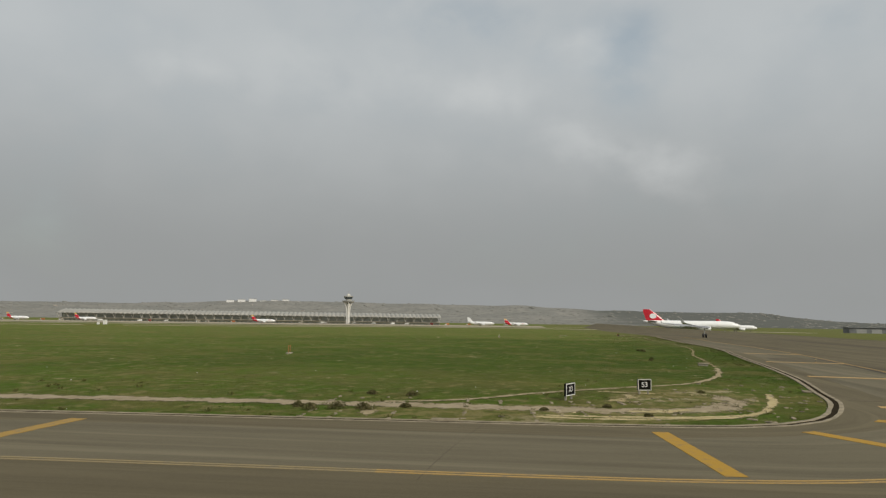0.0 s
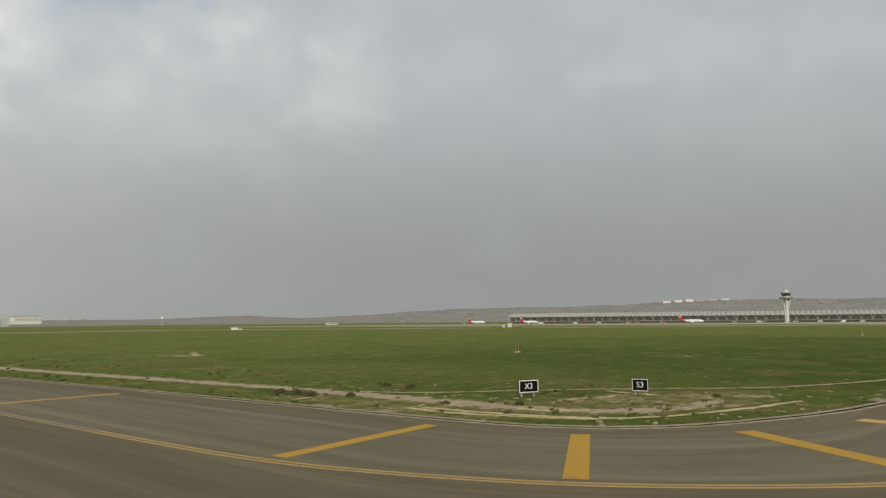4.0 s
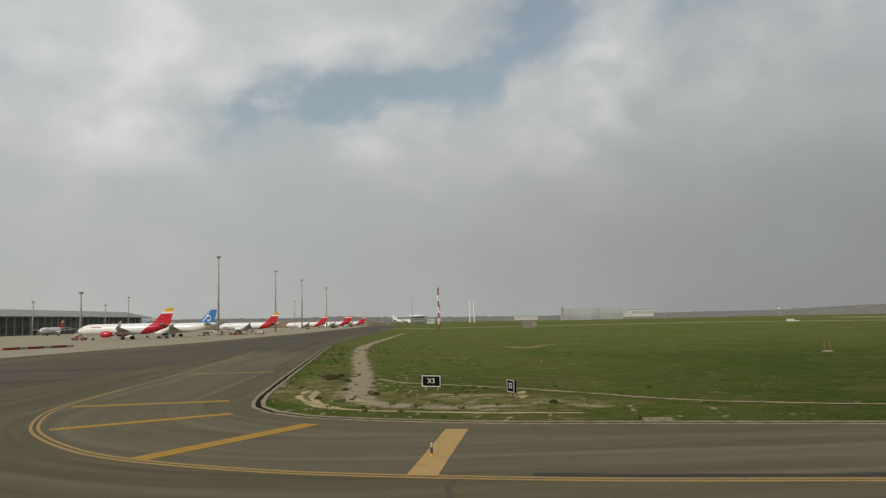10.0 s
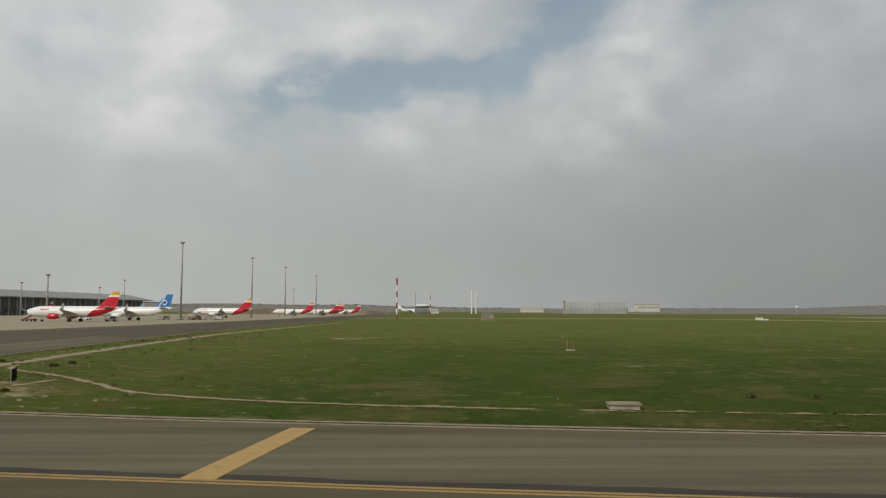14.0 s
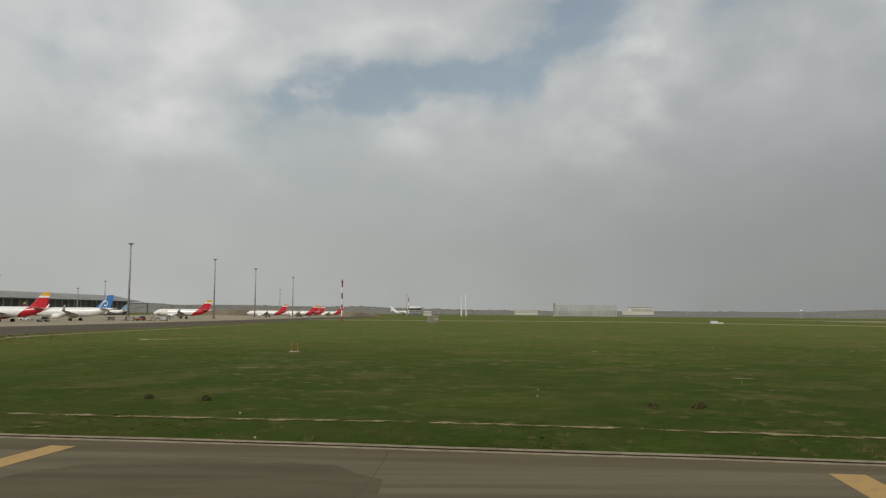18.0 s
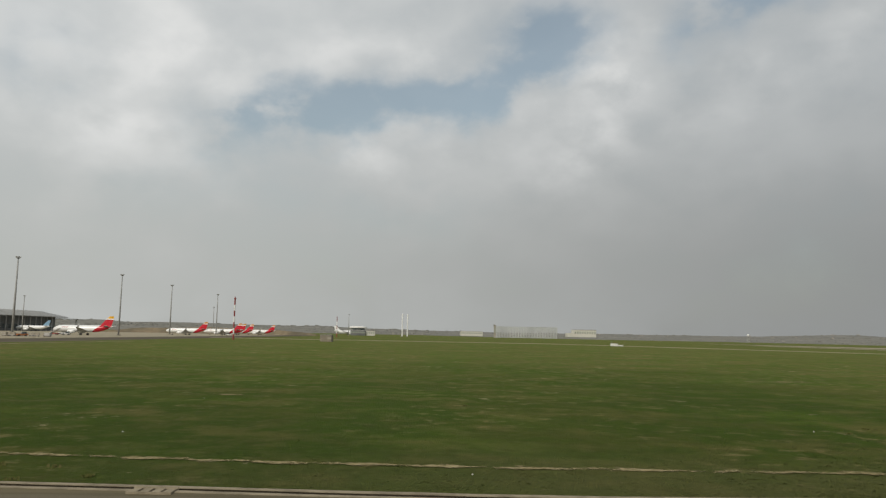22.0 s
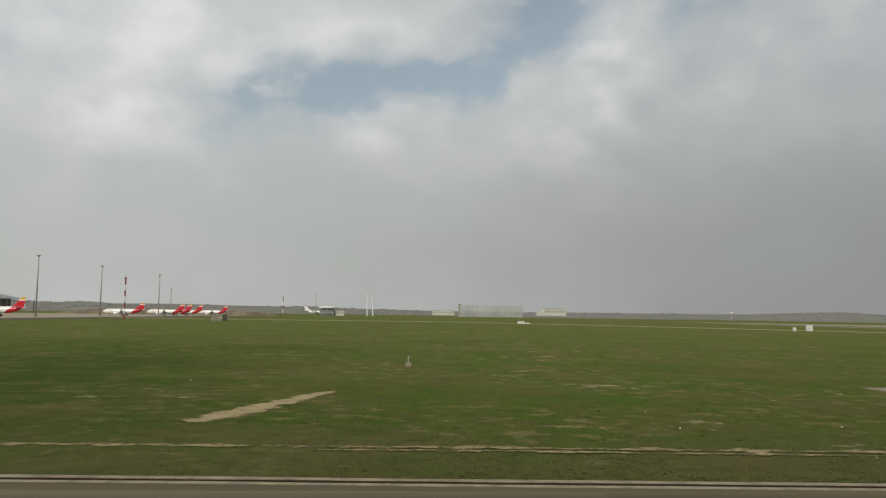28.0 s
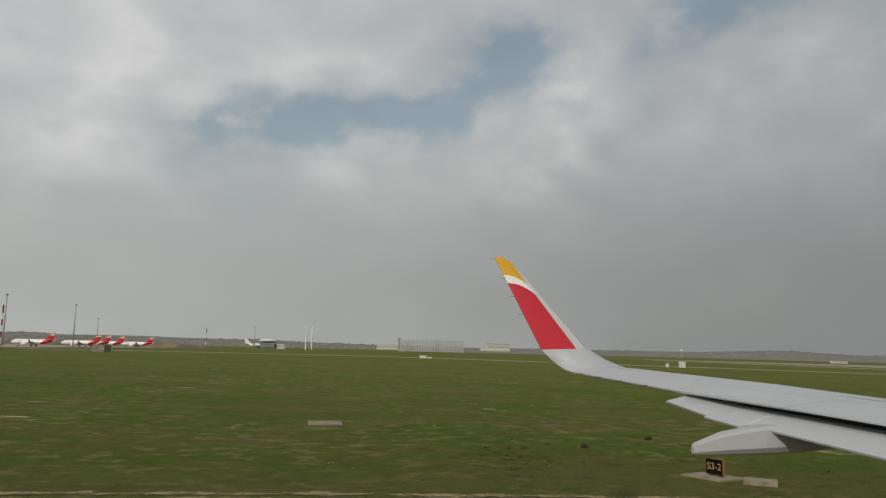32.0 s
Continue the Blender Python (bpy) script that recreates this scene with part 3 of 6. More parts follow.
APRON_LINE = spline([(-150, -40), (-144, 60), (-138, 120), (-131, 180), (-127, 230), (-119, 420), (-112, 900)], 10)
tagged(solid("pavement", *band(APRON_LINE, 0.0, 400.0, 0.0, 0.04), APRON), "pale concrete parking apron", "apron", kind="structure")

# kerb strips and the drain slot along the edge
kerb_line = [p for p in edge if p.y < 138 and p.x < 140]
tagged(solid("kerb", *band(kerb_line, 0.0, 0.22, 0.0, 0.046, 0.04, 1), KERB), "pale worn concrete kerb strip beside the taxiway", "kerb", kind="structure")
tagged(solid("drain_channel", *band(kerb_line, 0.20, 0.54, -0.02, 0.034), CHANNEL), "dark drain slot between two concrete kerbs", "drain", kind="structure")
tagged(solid("kerb", *band(kerb_line, 0.50, 0.74, 0.0, 0.056, 0.07, 5), KERB), "pale worn outer kerb strip overgrown by grass", "kerb", kind="structure")


def marking(name, line, off0, off1, mat, label, z=0.041):
    return tagged(solid(name, *band(line, off0, off1, 0.028, z), mat), label, "marking", kind="structure")


# the double taxiway edge line round the corner
SIDE = spline([(-101, 150), (-99.8, 120), (-97.2, 84), (-96.2, 66), (-95.8, 52), (-95.4, 45.6), (-94.4, 41), (-92.2, 35.7), (-88.8, 31), (-85.7, 28.2), (-80.9, 25.6), (-76.4, 24.1),
               (-71, 22.8), (-66, 22.0), (-58, 20.7), (-51, 19.6), (-44.6, 18.6), (-30, 16.6), (-12, 14.2), (8, 12.4), (50, 10.8), (100, 8.5), (300, -1)], 1.0)
CLEAR, OLD = [p for p in SIDE if p.y < 56], [p for p in SIDE if p.y >= 55]
for off in (-0.16, 0.13):
    marking("edge_line", CLEAR, off, off + 0.14, LINE, "thin worn yellow taxiway edge line")
    marking("edge_line", OLD, off, off + 0.14, FADED, "faded yellow edge line almost worn away")

tagged(solid("shoulder", *band([p for p in SIDE if p.y < 118 and p.x < 70], 0.34, 7.6, 0.02, 0.0338, 0.12, 3), SHOULDER), "paler asphalt shoulder between edge line and kerb", "shoulder", kind="structure")

# shoulder bars from the edge line to the kerb
for k, (x0, y0, x1, y1, w, mat) in enumerate([
        (-95.6, 69.8, -88.0, 69.7, 0.7, WORN_YELLOW), (-94.7, 45.1, -86.4, 45.9, 0.66, YELLOW), (-91.7, 36.0, -84.9, 39.8, 0.72, YELLOW),
        (-85.3, 28.2, -80.5, 35.3, 0.9, YELLOW), (-76.1, 24.2, -74.5, 32.6, 0.9, PALE_YELLOW), (-52.7, 20.1, -51.3, 28.2, 0.95, PALE_YELLOW), (-29.3, 16.8, -27.95, 24.7, 0.9, PALE_YELLOW), (-5.9, 13.6, -4.75, 21.0, 0.95, PALE_YELLOW)]):
    bar = [Vector((x0, y0)), Vector(((x0 + x1) / 2, (y0 + y1) / 2)), Vector((x1, y1))]
    marking("shoulder_bar", bar, -w / 2, w / 2, mat, "broad yellow shoulder bar painted on the taxiway", 0.045)

# dry, trodden verge inside the corner and along the taxiway
for pts, w, rag in (([(-84.2, 62), (-82.4, 52), (-80, 46), (-76, 42.6), (-70.5, 41), (-64, 39.5)], 8.0, 5.0),):
    line = spline([Vector(p) for p in pts], 0.8)
    lows, verge_faces = [], []
    for i, p in enumerate(line):
        d = (line[min(i + 1, len(line) - 1)] - line[max(i - 1, 0)]).normalized()
        s = Vector((-d.y, d.x))
        taper = min(1.0, 0.05 + 0.12 * min(i, len(line) - 1 - i))
        wide = [taper * max(0.1, w / 2 + rag * (0.6 * noise.noise(Vector((p.x * 0.3, p.y * 0.3, q))) + 0.3 * noise.noise(Vector((p.x * 1.4, p.y * 1.4, q))))) for q in (20.0, 40.0)]
        l, r = p + s * wide[0], p - s * min(wide[1], 3.2)
        lows += [(l.x, l.y, -0.03), (l.x, l.y, 0.013), (r.x, r.y, 0.013), (r.x, r.y, -0.03)]
    for i in range(len(line) - 1):
        q = i * 4
        verge_faces += [(q, q + 1, q + 5, q + 4), (q + 1, q + 2, q + 6, q + 5), (q + 2, q + 3, q + 7, q + 6)]
    tagged(solid("verge", lows, verge_faces, DRY_GRASS), "dry straw-coloured verge with trodden soil", "verge", kind="structure")

# thin dark line of grime beside the edge line, and an old darker patch of asphalt
grime = [p for p in SIDE if -74 < p.x < -14]
tagged(solid("tyre_stain", *band(grime, 0.26, 0.80, 0.02, 0.0372, 0.30, 3.0), STAIN), "thin dark line of grime along the edge line", "stain", kind="structure")
arc = spline([Vector(p) for p in ((-75.9, 19.2), (-75.6, 21.0), (-75.5, 22.4), (-75.3, 23.4), (-74.6, 24.0))], 0.4)
tagged(solid("tyre_stain", *band(arc, -0.10, 0.07, 0.02, 0.0372, 0.08, 5.0), ASPHALT_DARK), "curved dark rubber mark across the edge line", "stain", kind="structure")
rim = []
for k in range(48):
    q = 2 * math.pi * k / 48
    w = 1.0 + 0.22 * noise.noise(Vector((2 * math.cos(q), 2 * math.sin(q), 4.0))) + 0.08 * noise.noise(Vector((7 * math.cos(q), 7 * math.sin(q), 9.0)))
    rim.append((-22.4 + min(5.0, 5.6 * w * math.cos(q)), 18.6 + 4.2 * w * math.sin(q)))
pv = [(x, y, 0.0352) for x, y in rim] + [(x, y, 0.02) for x, y in rim]
tagged(solid("asphalt_patch", pv, [tuple(range(48))] + [(k, k + 48, (k + 1) % 48 + 48, (k + 1) % 48) for k in range(48)], PATCH), "old darker patch of asphalt on the taxiway", "patch", kind="structure")

# bare earth tracks and patches, each a little higher than the one before
TRACKS = [
    ([(-76, 264), (-81.3, 173), (-83.2, 133), (-82.3, 104), (-81.0, 82), (-79.9, 66), (-79.6, 58), (-79.5, 53), (-79.4, 47.6), (-78.7, 44), (-77.5, 42), (-75.8, 40.8), (-73.9, 39.7), (-71.3, 40.1), (-69.4, 39.8)],
     (1.8, 1.7, 1.5, 1.3, 1.4, 2.0, 1.6, 1.4, 1.8, 2.2, 2.0, 1.7, 1.5, 1.9, 0.9), 0.8, TRAIL),
    ([(-76, 47.6), (-73.0, 45.6), (-70, 45.2)], 1.2, 2.0, TAN_DIRT),
    ([(-78.9, 60.5), (-77.3, 56.4), (-75.4, 53.8), (-72.1, 51.2), (-69.3, 48.3), (-65.8, 44.4), (-62.6, 40.6), (-58.6, 38.1), (-53.1, 35.9), (-48, 34.6), (-41, 33.2)], 0.5, 0.4, DIRT),
    ([(-84.9, 58.3), (-82.9, 58.6), (-80.2, 58.7)], 0.9, 0.8, DIRT), ([(-87.4, 115.5), (-86.3, 114.9)], 2.4, 1.5, TAN_DIRT), ([(-84.2, 45.7), (-81.9, 45.7)], 0.5, 0.5, DIRT),
    ([(-41, 33.2), (-25.8, 31.2), (-15.6, 30.2), (-5.4, 28.2), (1.5, 26.8), (11, 25.4), (20.4, 24.5), (31, 24.0), (38.9, 23.9), (45.8, 24.2), (52, 24.4), (59, 24.1), (68, 23.7), (82, 23.0), (98, 22.7), (120, 22.0)], 0.95, 0.6, THIN_DIRT),
    ([(61, 23.4), (68, 23.2), (82, 22.3), (98, 22.0), (120, 21.3)], 0.5, 0.5, THIN_DIRT),
    ([(56.6, 28.6), (58.1, 31.6), (59.1, 34.8), (60.3, 37.8), (61.9, 41.6)], (1.5, 1.6, 1.6, 1.1, 0.3), 0.35, PATCH_DIRT),
    ([(60.7, 29.0), (61.9, 29.6), (62.9, 31.3)], 0.8, 0.7, TAN_DIRT), ([(58.7, 30.5), (60.0, 30.8)], 0.7, 0.8, TAN_DIRT), ([(50.0, 73.1), (55, 73.6), (59.6, 74.5)], 0.8, 1.4, TAN_DIRT),
    ([(72.4, 55.0), (76.4, 55.3)], 0.9, 0.5, DIRT), ([(77.7, 74.3), (82.3, 74.9)], 1.4, 1.2, DIRT), ([(65.1, 51.3), (66.8, 51.0)], 0.7, 0.7, DIRT), ([(51, 39.9), (53.3, 40.3)], 0.5, 0.8, TAN_DIRT),
    ([(-60.7, 116), (-58.6, 111), (-55, 117), (-50.6, 124)], (3.6, 3.2, 0.6, 0.4), 2.0, TAN_DIRT), ([(-32.6, 28.4), (-30.0, 28.9)], 1.2, 1.2, TAN_DIRT), ([(-37.6, 42.2), (-35.4, 42.8)], 0.6, 0.9, TAN_DIRT), ([(2.6, 51.0), (6.6, 50.2)], 1.2, 1.0, TAN_DIRT),
    ([(-24.5, 58), (-21.5, 57)], 1.2, 1.0, TAN_DIRT), ([(-36.8, 28.2), (-35.0, 28.0)], 0.4, 1.0, TAN_DIRT), ([(74, 45.3), (80, 44.3)], 0.7, 0.9, TAN_DIRT), ([(95, 28.8), (97, 28.6)], 0.6, 0.8, TAN_DIRT)]


def earth(pts, w, rag, mat, k, label="pale bare earth showing through the grass"):
    """A ragged strip of open ground that thins out into the grass on both sides."""
    line = spline([Vector(p) for p in pts], 0.5)
    across = (-1.0, -0.5, 0.0, 0.5, 1.0)
    vs, fs, bare = [], [], []
    for i, p in enumerate(line):
        d = (line[min(i + 1, len(line) - 1)] - line[max(i - 1, 0)]).normalized()
        s = Vector((-d.y, d.x))
        end = min(1.0, 0.25 * min(i, len(line) - 1 - i))
        wide = w if not isinstance(w, tuple) else float(np.interp(i / (len(line) - 1), np.linspace(0, 1, len(w)), w))
        a, b = (max(0.12, 0.25 + wide * 0.75 + rag * (0.5 * noise.noise(Vector((p.x * 0.5, p.y * 0.5, q))) + 0.25 * noise.noise(Vector((p.x * 1.9, p.y * 1.9, q))))) for q in (k, k + 50))
        g = rise(p.x, p.y) + 0.0150 + 0.0006 * (k % 16)
        for u in across:
            o = p + s * (u * (a if u > 0 else b))
            vs.append((o.x, o.y, g))
            bare.append((1.0 - abs(u)) * end)
    for i in range(len(line) - 1):
        for j in range(4):
            q = i * 5 + j
            fs.append((q, q + 5, q + 6, q + 1))
    ob = tagged(solid("dirt_track", vs, fs, mat), label, "bare ground", kind="structure")
    ob.data.attributes.new("bare", "FLOAT", "POINT").data.foreach_set("value", bare)


for k, (pts, w, rag, mat) in enumerate(TRACKS):
    earth(pts, w, rag, mat, k)
rnd = random.Random(17)
for k in range(24):
    x, y = rnd.uniform(34, 128), 22.5 + 22 * rnd.random() ** 1.8
    if abs(y - 25.2) < 0.8:
        continue
    ln = rnd.uniform(0.8, 3.2)
    earth([(x, y), (x + ln / 2, y + rnd.uniform(-0.3, 0.3)), (x + ln, y + rnd.uniform(-0.3, 0.3))], rnd.uniform(0.3, 0.7), rnd.uniform(0.6, 1.1), TAN_DIRT, 20 + k, "thin straw-coloured patch of bare earth in the grass")
# old concrete edging buried in the corner verge
EDGING = [([(-82.3, 52.2), (-82.8, 48.4), (-82.0, 44.7), (-80.9, 41.9), (-79.6, 40.1)], 0.26, 0.15, EDGING_STRIP),
          ([(-82.1, 51.6), (-81.8, 46.8), (-81.1, 43.4), (-79.8, 40.9), (-78.3, 39.6), (-75.9, 38.6), (-72.8, 37.5), (-69.8, 36.8), (-67.7, 36.2)], 0.26, 0.15, EDGING_STRIP),
          ([(-67.3, 37.9), (-67.7, 36.1)], 0.22, 0.1, EDGING_STRIP), ([(-66.9, 37.8), (-67.3, 36.1)], 0.22, 0.1, EDGING_STRIP),
          ([(-69.1, 47.9), (-69.8, 45.7), (-70.3, 42.2)], 0.4, 0.4, GRAVEL), ([(-79.9, 47.6), (-79.2, 44.6), (-77.8, 42.4)], (0.5, 1.0, 0.6), 0.8, GRAVEL), ([(-71.4, 40.1), (-70.2, 40.9), (-69.0, 39.8)], 1.3, 0.8, GRAVEL),
          ([(-81.0, 40.3), (-80.0, 40.4)], 0.4, 0.3, GRAVEL), ([(-84.2, 49.6), (-83.4, 49.5)], 1.1, 0.8, GRAVEL), ([(-80.9, 49.8), (-80.1, 47.4)], 0.6, 0.6, GRAVEL)]
for k, (pts, w, rag, mat) in enumerate(EDGING):
    earth(pts, w, rag, mat, k + 6, "pale strip of old concrete edging sunk in the verge" if k <= 3 else "pale gravel patch in the corner verge")
rnd = random.Random(29)
for k in range(46):
    x, y, ln = rnd.uniform(-78.6, -69), rnd.uniform(43.6, 50.4), rnd.uniform(0.8, 2.6)
    if k >= 30:
        x, y = rnd.uniform(-84.0, -70), 0.0
        y = max(36.0, 41.0 - (x + 80) * 0.5) + rnd.uniform(0.0, 3.0)
    earth([(x, y), (x + ln / 2, y - 0.15 * ln), (x + ln, y - 0.35 * ln)], rnd.uniform(0.15, 0.5), rnd.uniform(0.5, 1.0), TAN_DIRT, 10 + k % 6, "thin straw-coloured patch of bare earth in the grass")

# pavement joints and a patch of broken concrete at the kerb
for p, q in (((-71.4, 33.0), (-71.9, 14)), ((-96.8, 54), (-86.0, 53)), ((-17.5, 24.0), (-18.2, 16.5))):
    line = spline([Vector(p), (Vector(p) + Vector(q)) / 2 + Vector((0.15, 0.1)), Vector(q)], 1.0)
    tagged(solid("joint", *band(line, -0.008, 0.008, 0.02, 0.0375, 0.03, p[0]), ASPHALT_DARK), "dark sealed joint across the taxiway", "joint", kind="structure")

# ---- aircraft ----
def ring(x, r, z, n=20, flat=1.0):
    return [(x, r * flat * math.cos(2 * math.pi * j / n), z + r * math.sin(2 * math.pi * j / n)) for j in range(n)]


def foil(p, chord, thick, up=(0, 0, 1)):
    """An aerofoil section: leading edge at p, chord along -x, thickness along up."""
    u, p = Vector(up), Vector(p)
    shape = [(0, 0), (0.08, 0.42), (0.30, 0.5), (0.65, 0.32), (1.0, 0.04), (0.65, -0.26), (0.30, -0.42), (0.08, -0.34)]
    return [p + Vector((-c * chord, 0, 0)) + u * (t * thick) for c, t in shape]


def airliner(label, m, tail_mat, tip_mat=None, engine_mat=None, title_mat=None, scale=1.0, stripe=None, group="airliners parked on the apron", sweep=True):
    """A twin-engined airliner, nose towards +x, standing on its wheels."""
    a = thing("airliner", m @ Matrix.Scale(scale, 4), label, "airplane", group)
    stations = [(17.0, 0.12, 3.35), (16.6, 0.55, 3.4), (15.8, 1.05, 3.5), (14.6, 1.52, 3.62), (13.0, 1.86, 3.72), (11.0, 1.97, 3.75)]
    stations += [(x, 1.98, 3.75) for x in (8, 5, 2, -1, -4, -7)]
    stations += [(-8.6, 1.94, 3.8), (-9.8, 1.86, 3.88), (-11, 1.74, 4.0), (-12.3, 1.55, 4.18), (-13.6, 1.32, 4.4), (-15, 1.05, 4.65), (-16.4, 0.75, 4.9), (-17.8, 0.42, 5.12), (-18.6, 0.15, 5.25)]
    skin = Geo().loft([ring(*s) for s in stations])
    bm = bmesh.new()
    vs = [bm.verts.new(v) for v in skin.v]
    for f in skin.f:
        bm.faces.new([vs[i] for i in f[::-1]])
    slant = Vector((1.0, 0.0, 1.25))
    edges_at = (-4.1, -10.9) if sweep and tail_mat is not None else ()
    for k in edges_at:
        bmesh.ops.bisect_plane(bm, geom=list(bm.verts) + list(bm.edges) + list(bm.faces), plane_co=(k, 0, 0), plane_no=slant)
    lots = {"fuselage": [], "tail_paint": [], "tail_cone": []}
    for f in bm.faces:
        d = f.calc_center_median().dot(slant)
        key = "fuselage" if not edges_at or d > edges_at[0] else "tail_paint" if d > edges_at[1] else "tail_cone"
        lots[key].append([v.co.copy() for v in f.verts])
    for key, polys in lots.items():
        if not polys:
            continue
        g, index = Geo(), {}
        for poly in polys:
            ids = []
            for co in poly:
                tag = (round(co.x, 4), round(co.y, 4), round(co.z, 4))
                if tag not in index:
                    index[tag] = len(g.v)
                    g.v.append(tuple(co))
                ids.append(index[tag])
            g.f.append(tuple(ids))
        g.make(key, tail_mat if key == "tail_paint" else WHITE, a, "coloured sweep of paint on the rear fuselage" if key == "tail_paint" else "", True)
    bm.free()
    # fin in two or three bands of paint
    levels = [(4.9, -10.0, 7.1), (8.5, -13.4, 4.75), (9.1, -14.0, 4.3), (9.75, -14.6, 3.85), (11.1, -16.1, 2.5)]
    up = (0, 1, 0)
    secs = [foil((x, 0, z), c, 0.09 * c, up) for z, x, c in levels]
    Geo().loft(secs[:3] if tip_mat else secs).make("fin", tail_mat or WHITE, a, smooth=False)
    if tip_mat:
        Geo().loft(secs[2:4]).make("fin_stripe", WHITE, a, "white stripe across the fin")
        Geo().loft(secs[3:]).make("fin_tip", tip_mat, a, "golden yellow fin tip")
    if stripe:
        for s in (-1, 1):
            if stripe == "disc":
                n = 20
                Geo().tube([(-14.9, s * 0.10, 7.8), (-14.9, s * 0.36, 7.8)], [1.25, 1.25], n).make("fin_emblem", WHITE, a, "plain white disc on the fin")
            else:
                loop = [(-15.3 + 0.85 * math.cos(q), s * 0.30, 7.5 + 1.0 * math.sin(q)) for q in [0.3 + 5.4 * j / 16 for j in range(17)]]
                Geo().tube(loop, [0.24] * 17, 8).make("fin_emblem", WHITE, a, "plain curled white emblem on the fin")
                sweep_line = [(-12.6, s * 0.34, 5.9), (-13.5, s * 0.34, 6.9), (-14.6, s * 0.30, 8.6), (-15.6, s * 0.24, 10.2)]
                Geo().tube(sweep_line, [0.14, 0.34, 0.26, 0.10], 8).make("fin_stroke", WHITE, a, "white stroke rising along the fin")
    for s in (-1, 1):
        w = [foil((3.4, s * 1.6, 3.0), 6.6, 0.85), foil((-0.4, s * 6.2, 3.45), 3.9, 0.5), foil((-5.0, s * 15.6, 4.45), 1.6, 0.18)]
        Geo().loft(w if s > 0 else [r[::-1] for r in w]).make("wing", GREY_PAINT, a)
        t = [foil((-5.0, s * 15.6, 4.45), 1.6, 0.18), foil((-5.7, s * 16.1, 4.8), 1.3, 0.14, (0, -s * 0.6, 0.8)), foil((-7.0, s * 16.8, 6.7), 0.55, 0.07, (0, -s, 0.2))]
        Geo().loft(t if s > 0 else [r[::-1] for r in t]).make("winglet", GREY_PAINT, a)
        h = [foil((-13.0, s * 0.8, 5.0), 3.9, 0.4), foil((-16.0, s * 6.2, 5.55), 1.6, 0.16)]
        Geo().loft(h if s > 0 else [r[::-1] for r in h]).make("tailplane", GREY_PAINT, a)
        y = s * 5.75
        pod = Geo().tube([(5.1, y, 2.05), (4.9, y, 2.05), (4.0, y, 2.05), (2.4, y, 2.1), (0.9, y, 2.2)], [0.86, 1.0, 1.14, 1.1, 0.72], 16)
        e = pod.make("engine", engine_mat or WHITE, a, smooth=True)
        Geo().tube([(5.16, y, 2.05), (5.02, y, 2.05)], [0.80, 0.84], 16).make("intake", DARK, e)
        Geo().tube([(0.9, y, 2.2), (0.1, y, 2.25)], [0.55, 0.3], 12).make("exhaust", METAL, e)
        Geo().box(-0.6, 2.6, y - 0.12, y + 0.12, 2.9, 3.4).make("pylon", WHITE, e)
        gear = Geo().tube([(-1.6, s * 3.8, 3.0), (-1.6, s * 3.8, 0.6)], [0.16, 0.14], 8).make("main_gear", METAL, a)
        for k in (-0.42, 0.42):
            Geo().tube([(-1.6, s * 3.8 + k - 0.2, 0.58), (-1.6, s * 3.8 + k + 0.2, 0.58)], [0.58, 0.58], 14).make("wheel", DARK, gear)
    gear = Geo().tube([(11.2, 0, 2.6), (11.2, 0, 0.4)], [0.12, 0.1], 8).make("nose_gear", METAL, a)
    for k in (-0.25, 0.25):
        Geo().tube([(11.2, k - 0.12, 0.38), (11.2, k + 0.12, 0.38)], [0.38, 0.38], 12).make("wheel", DARK, gear)
    for s in (-1, 1):
        glass = Geo().add([(15.55, s * 0.15, 4.62), (15.55, s * 0.7, 4.5), (14.7, s * 1.32, 4.75), (14.9, s * 0.2, 5.0)], [(0, 1, 2, 3)])
        glass.make("cockpit_window", GLASS, a)
    if title_mat:
        for s in (-1, 1):
            Geo().box(7.4, 11.0, s * 1.84 - 0.05, s * 1.84 + 0.05, 4.42, 4.68).make("title_bar", title_mat, a, "plain coloured lettering bar on the side")
    return a


def stand(x, y, turn):
    return pose(x, y, rise(x, y) + 0.04, 0, 0, turn)


RW = "white airliner with a red and yellow tail parked on the apron"
# the fin tops lie about nineteen metres behind the main wheels
airliner("white airliner with red and yellow tail and red engine cowlings", stand(-177.5, 277.5, 174), RED, AMBER, RED, RED)
airliner("white airliner with a blue tail bearing a pale emblem", stand(-173.0, 321.5, 174), BLUE, None, WHITE, None, stripe="letters", sweep=False)
jet3 = airliner(RW, stand(-166.5, 439.5, 174), RED, AMBER, WHITE, RED)
far_jet = airliner(RW, stand(-154.2, 606, 174), RED, FIN_ORANGE, WHITE, RED, 0.96)
for x, y, sc in ((-138.9, 663, 0.96), (-143.4, 703, 0.96), (-143.8, 743, 0.96), (-132.8, 803, 0.96)):
    o = copy_thing(far_jet, stand(x, y, 174))
    o.scale = (sc, sc, sc)

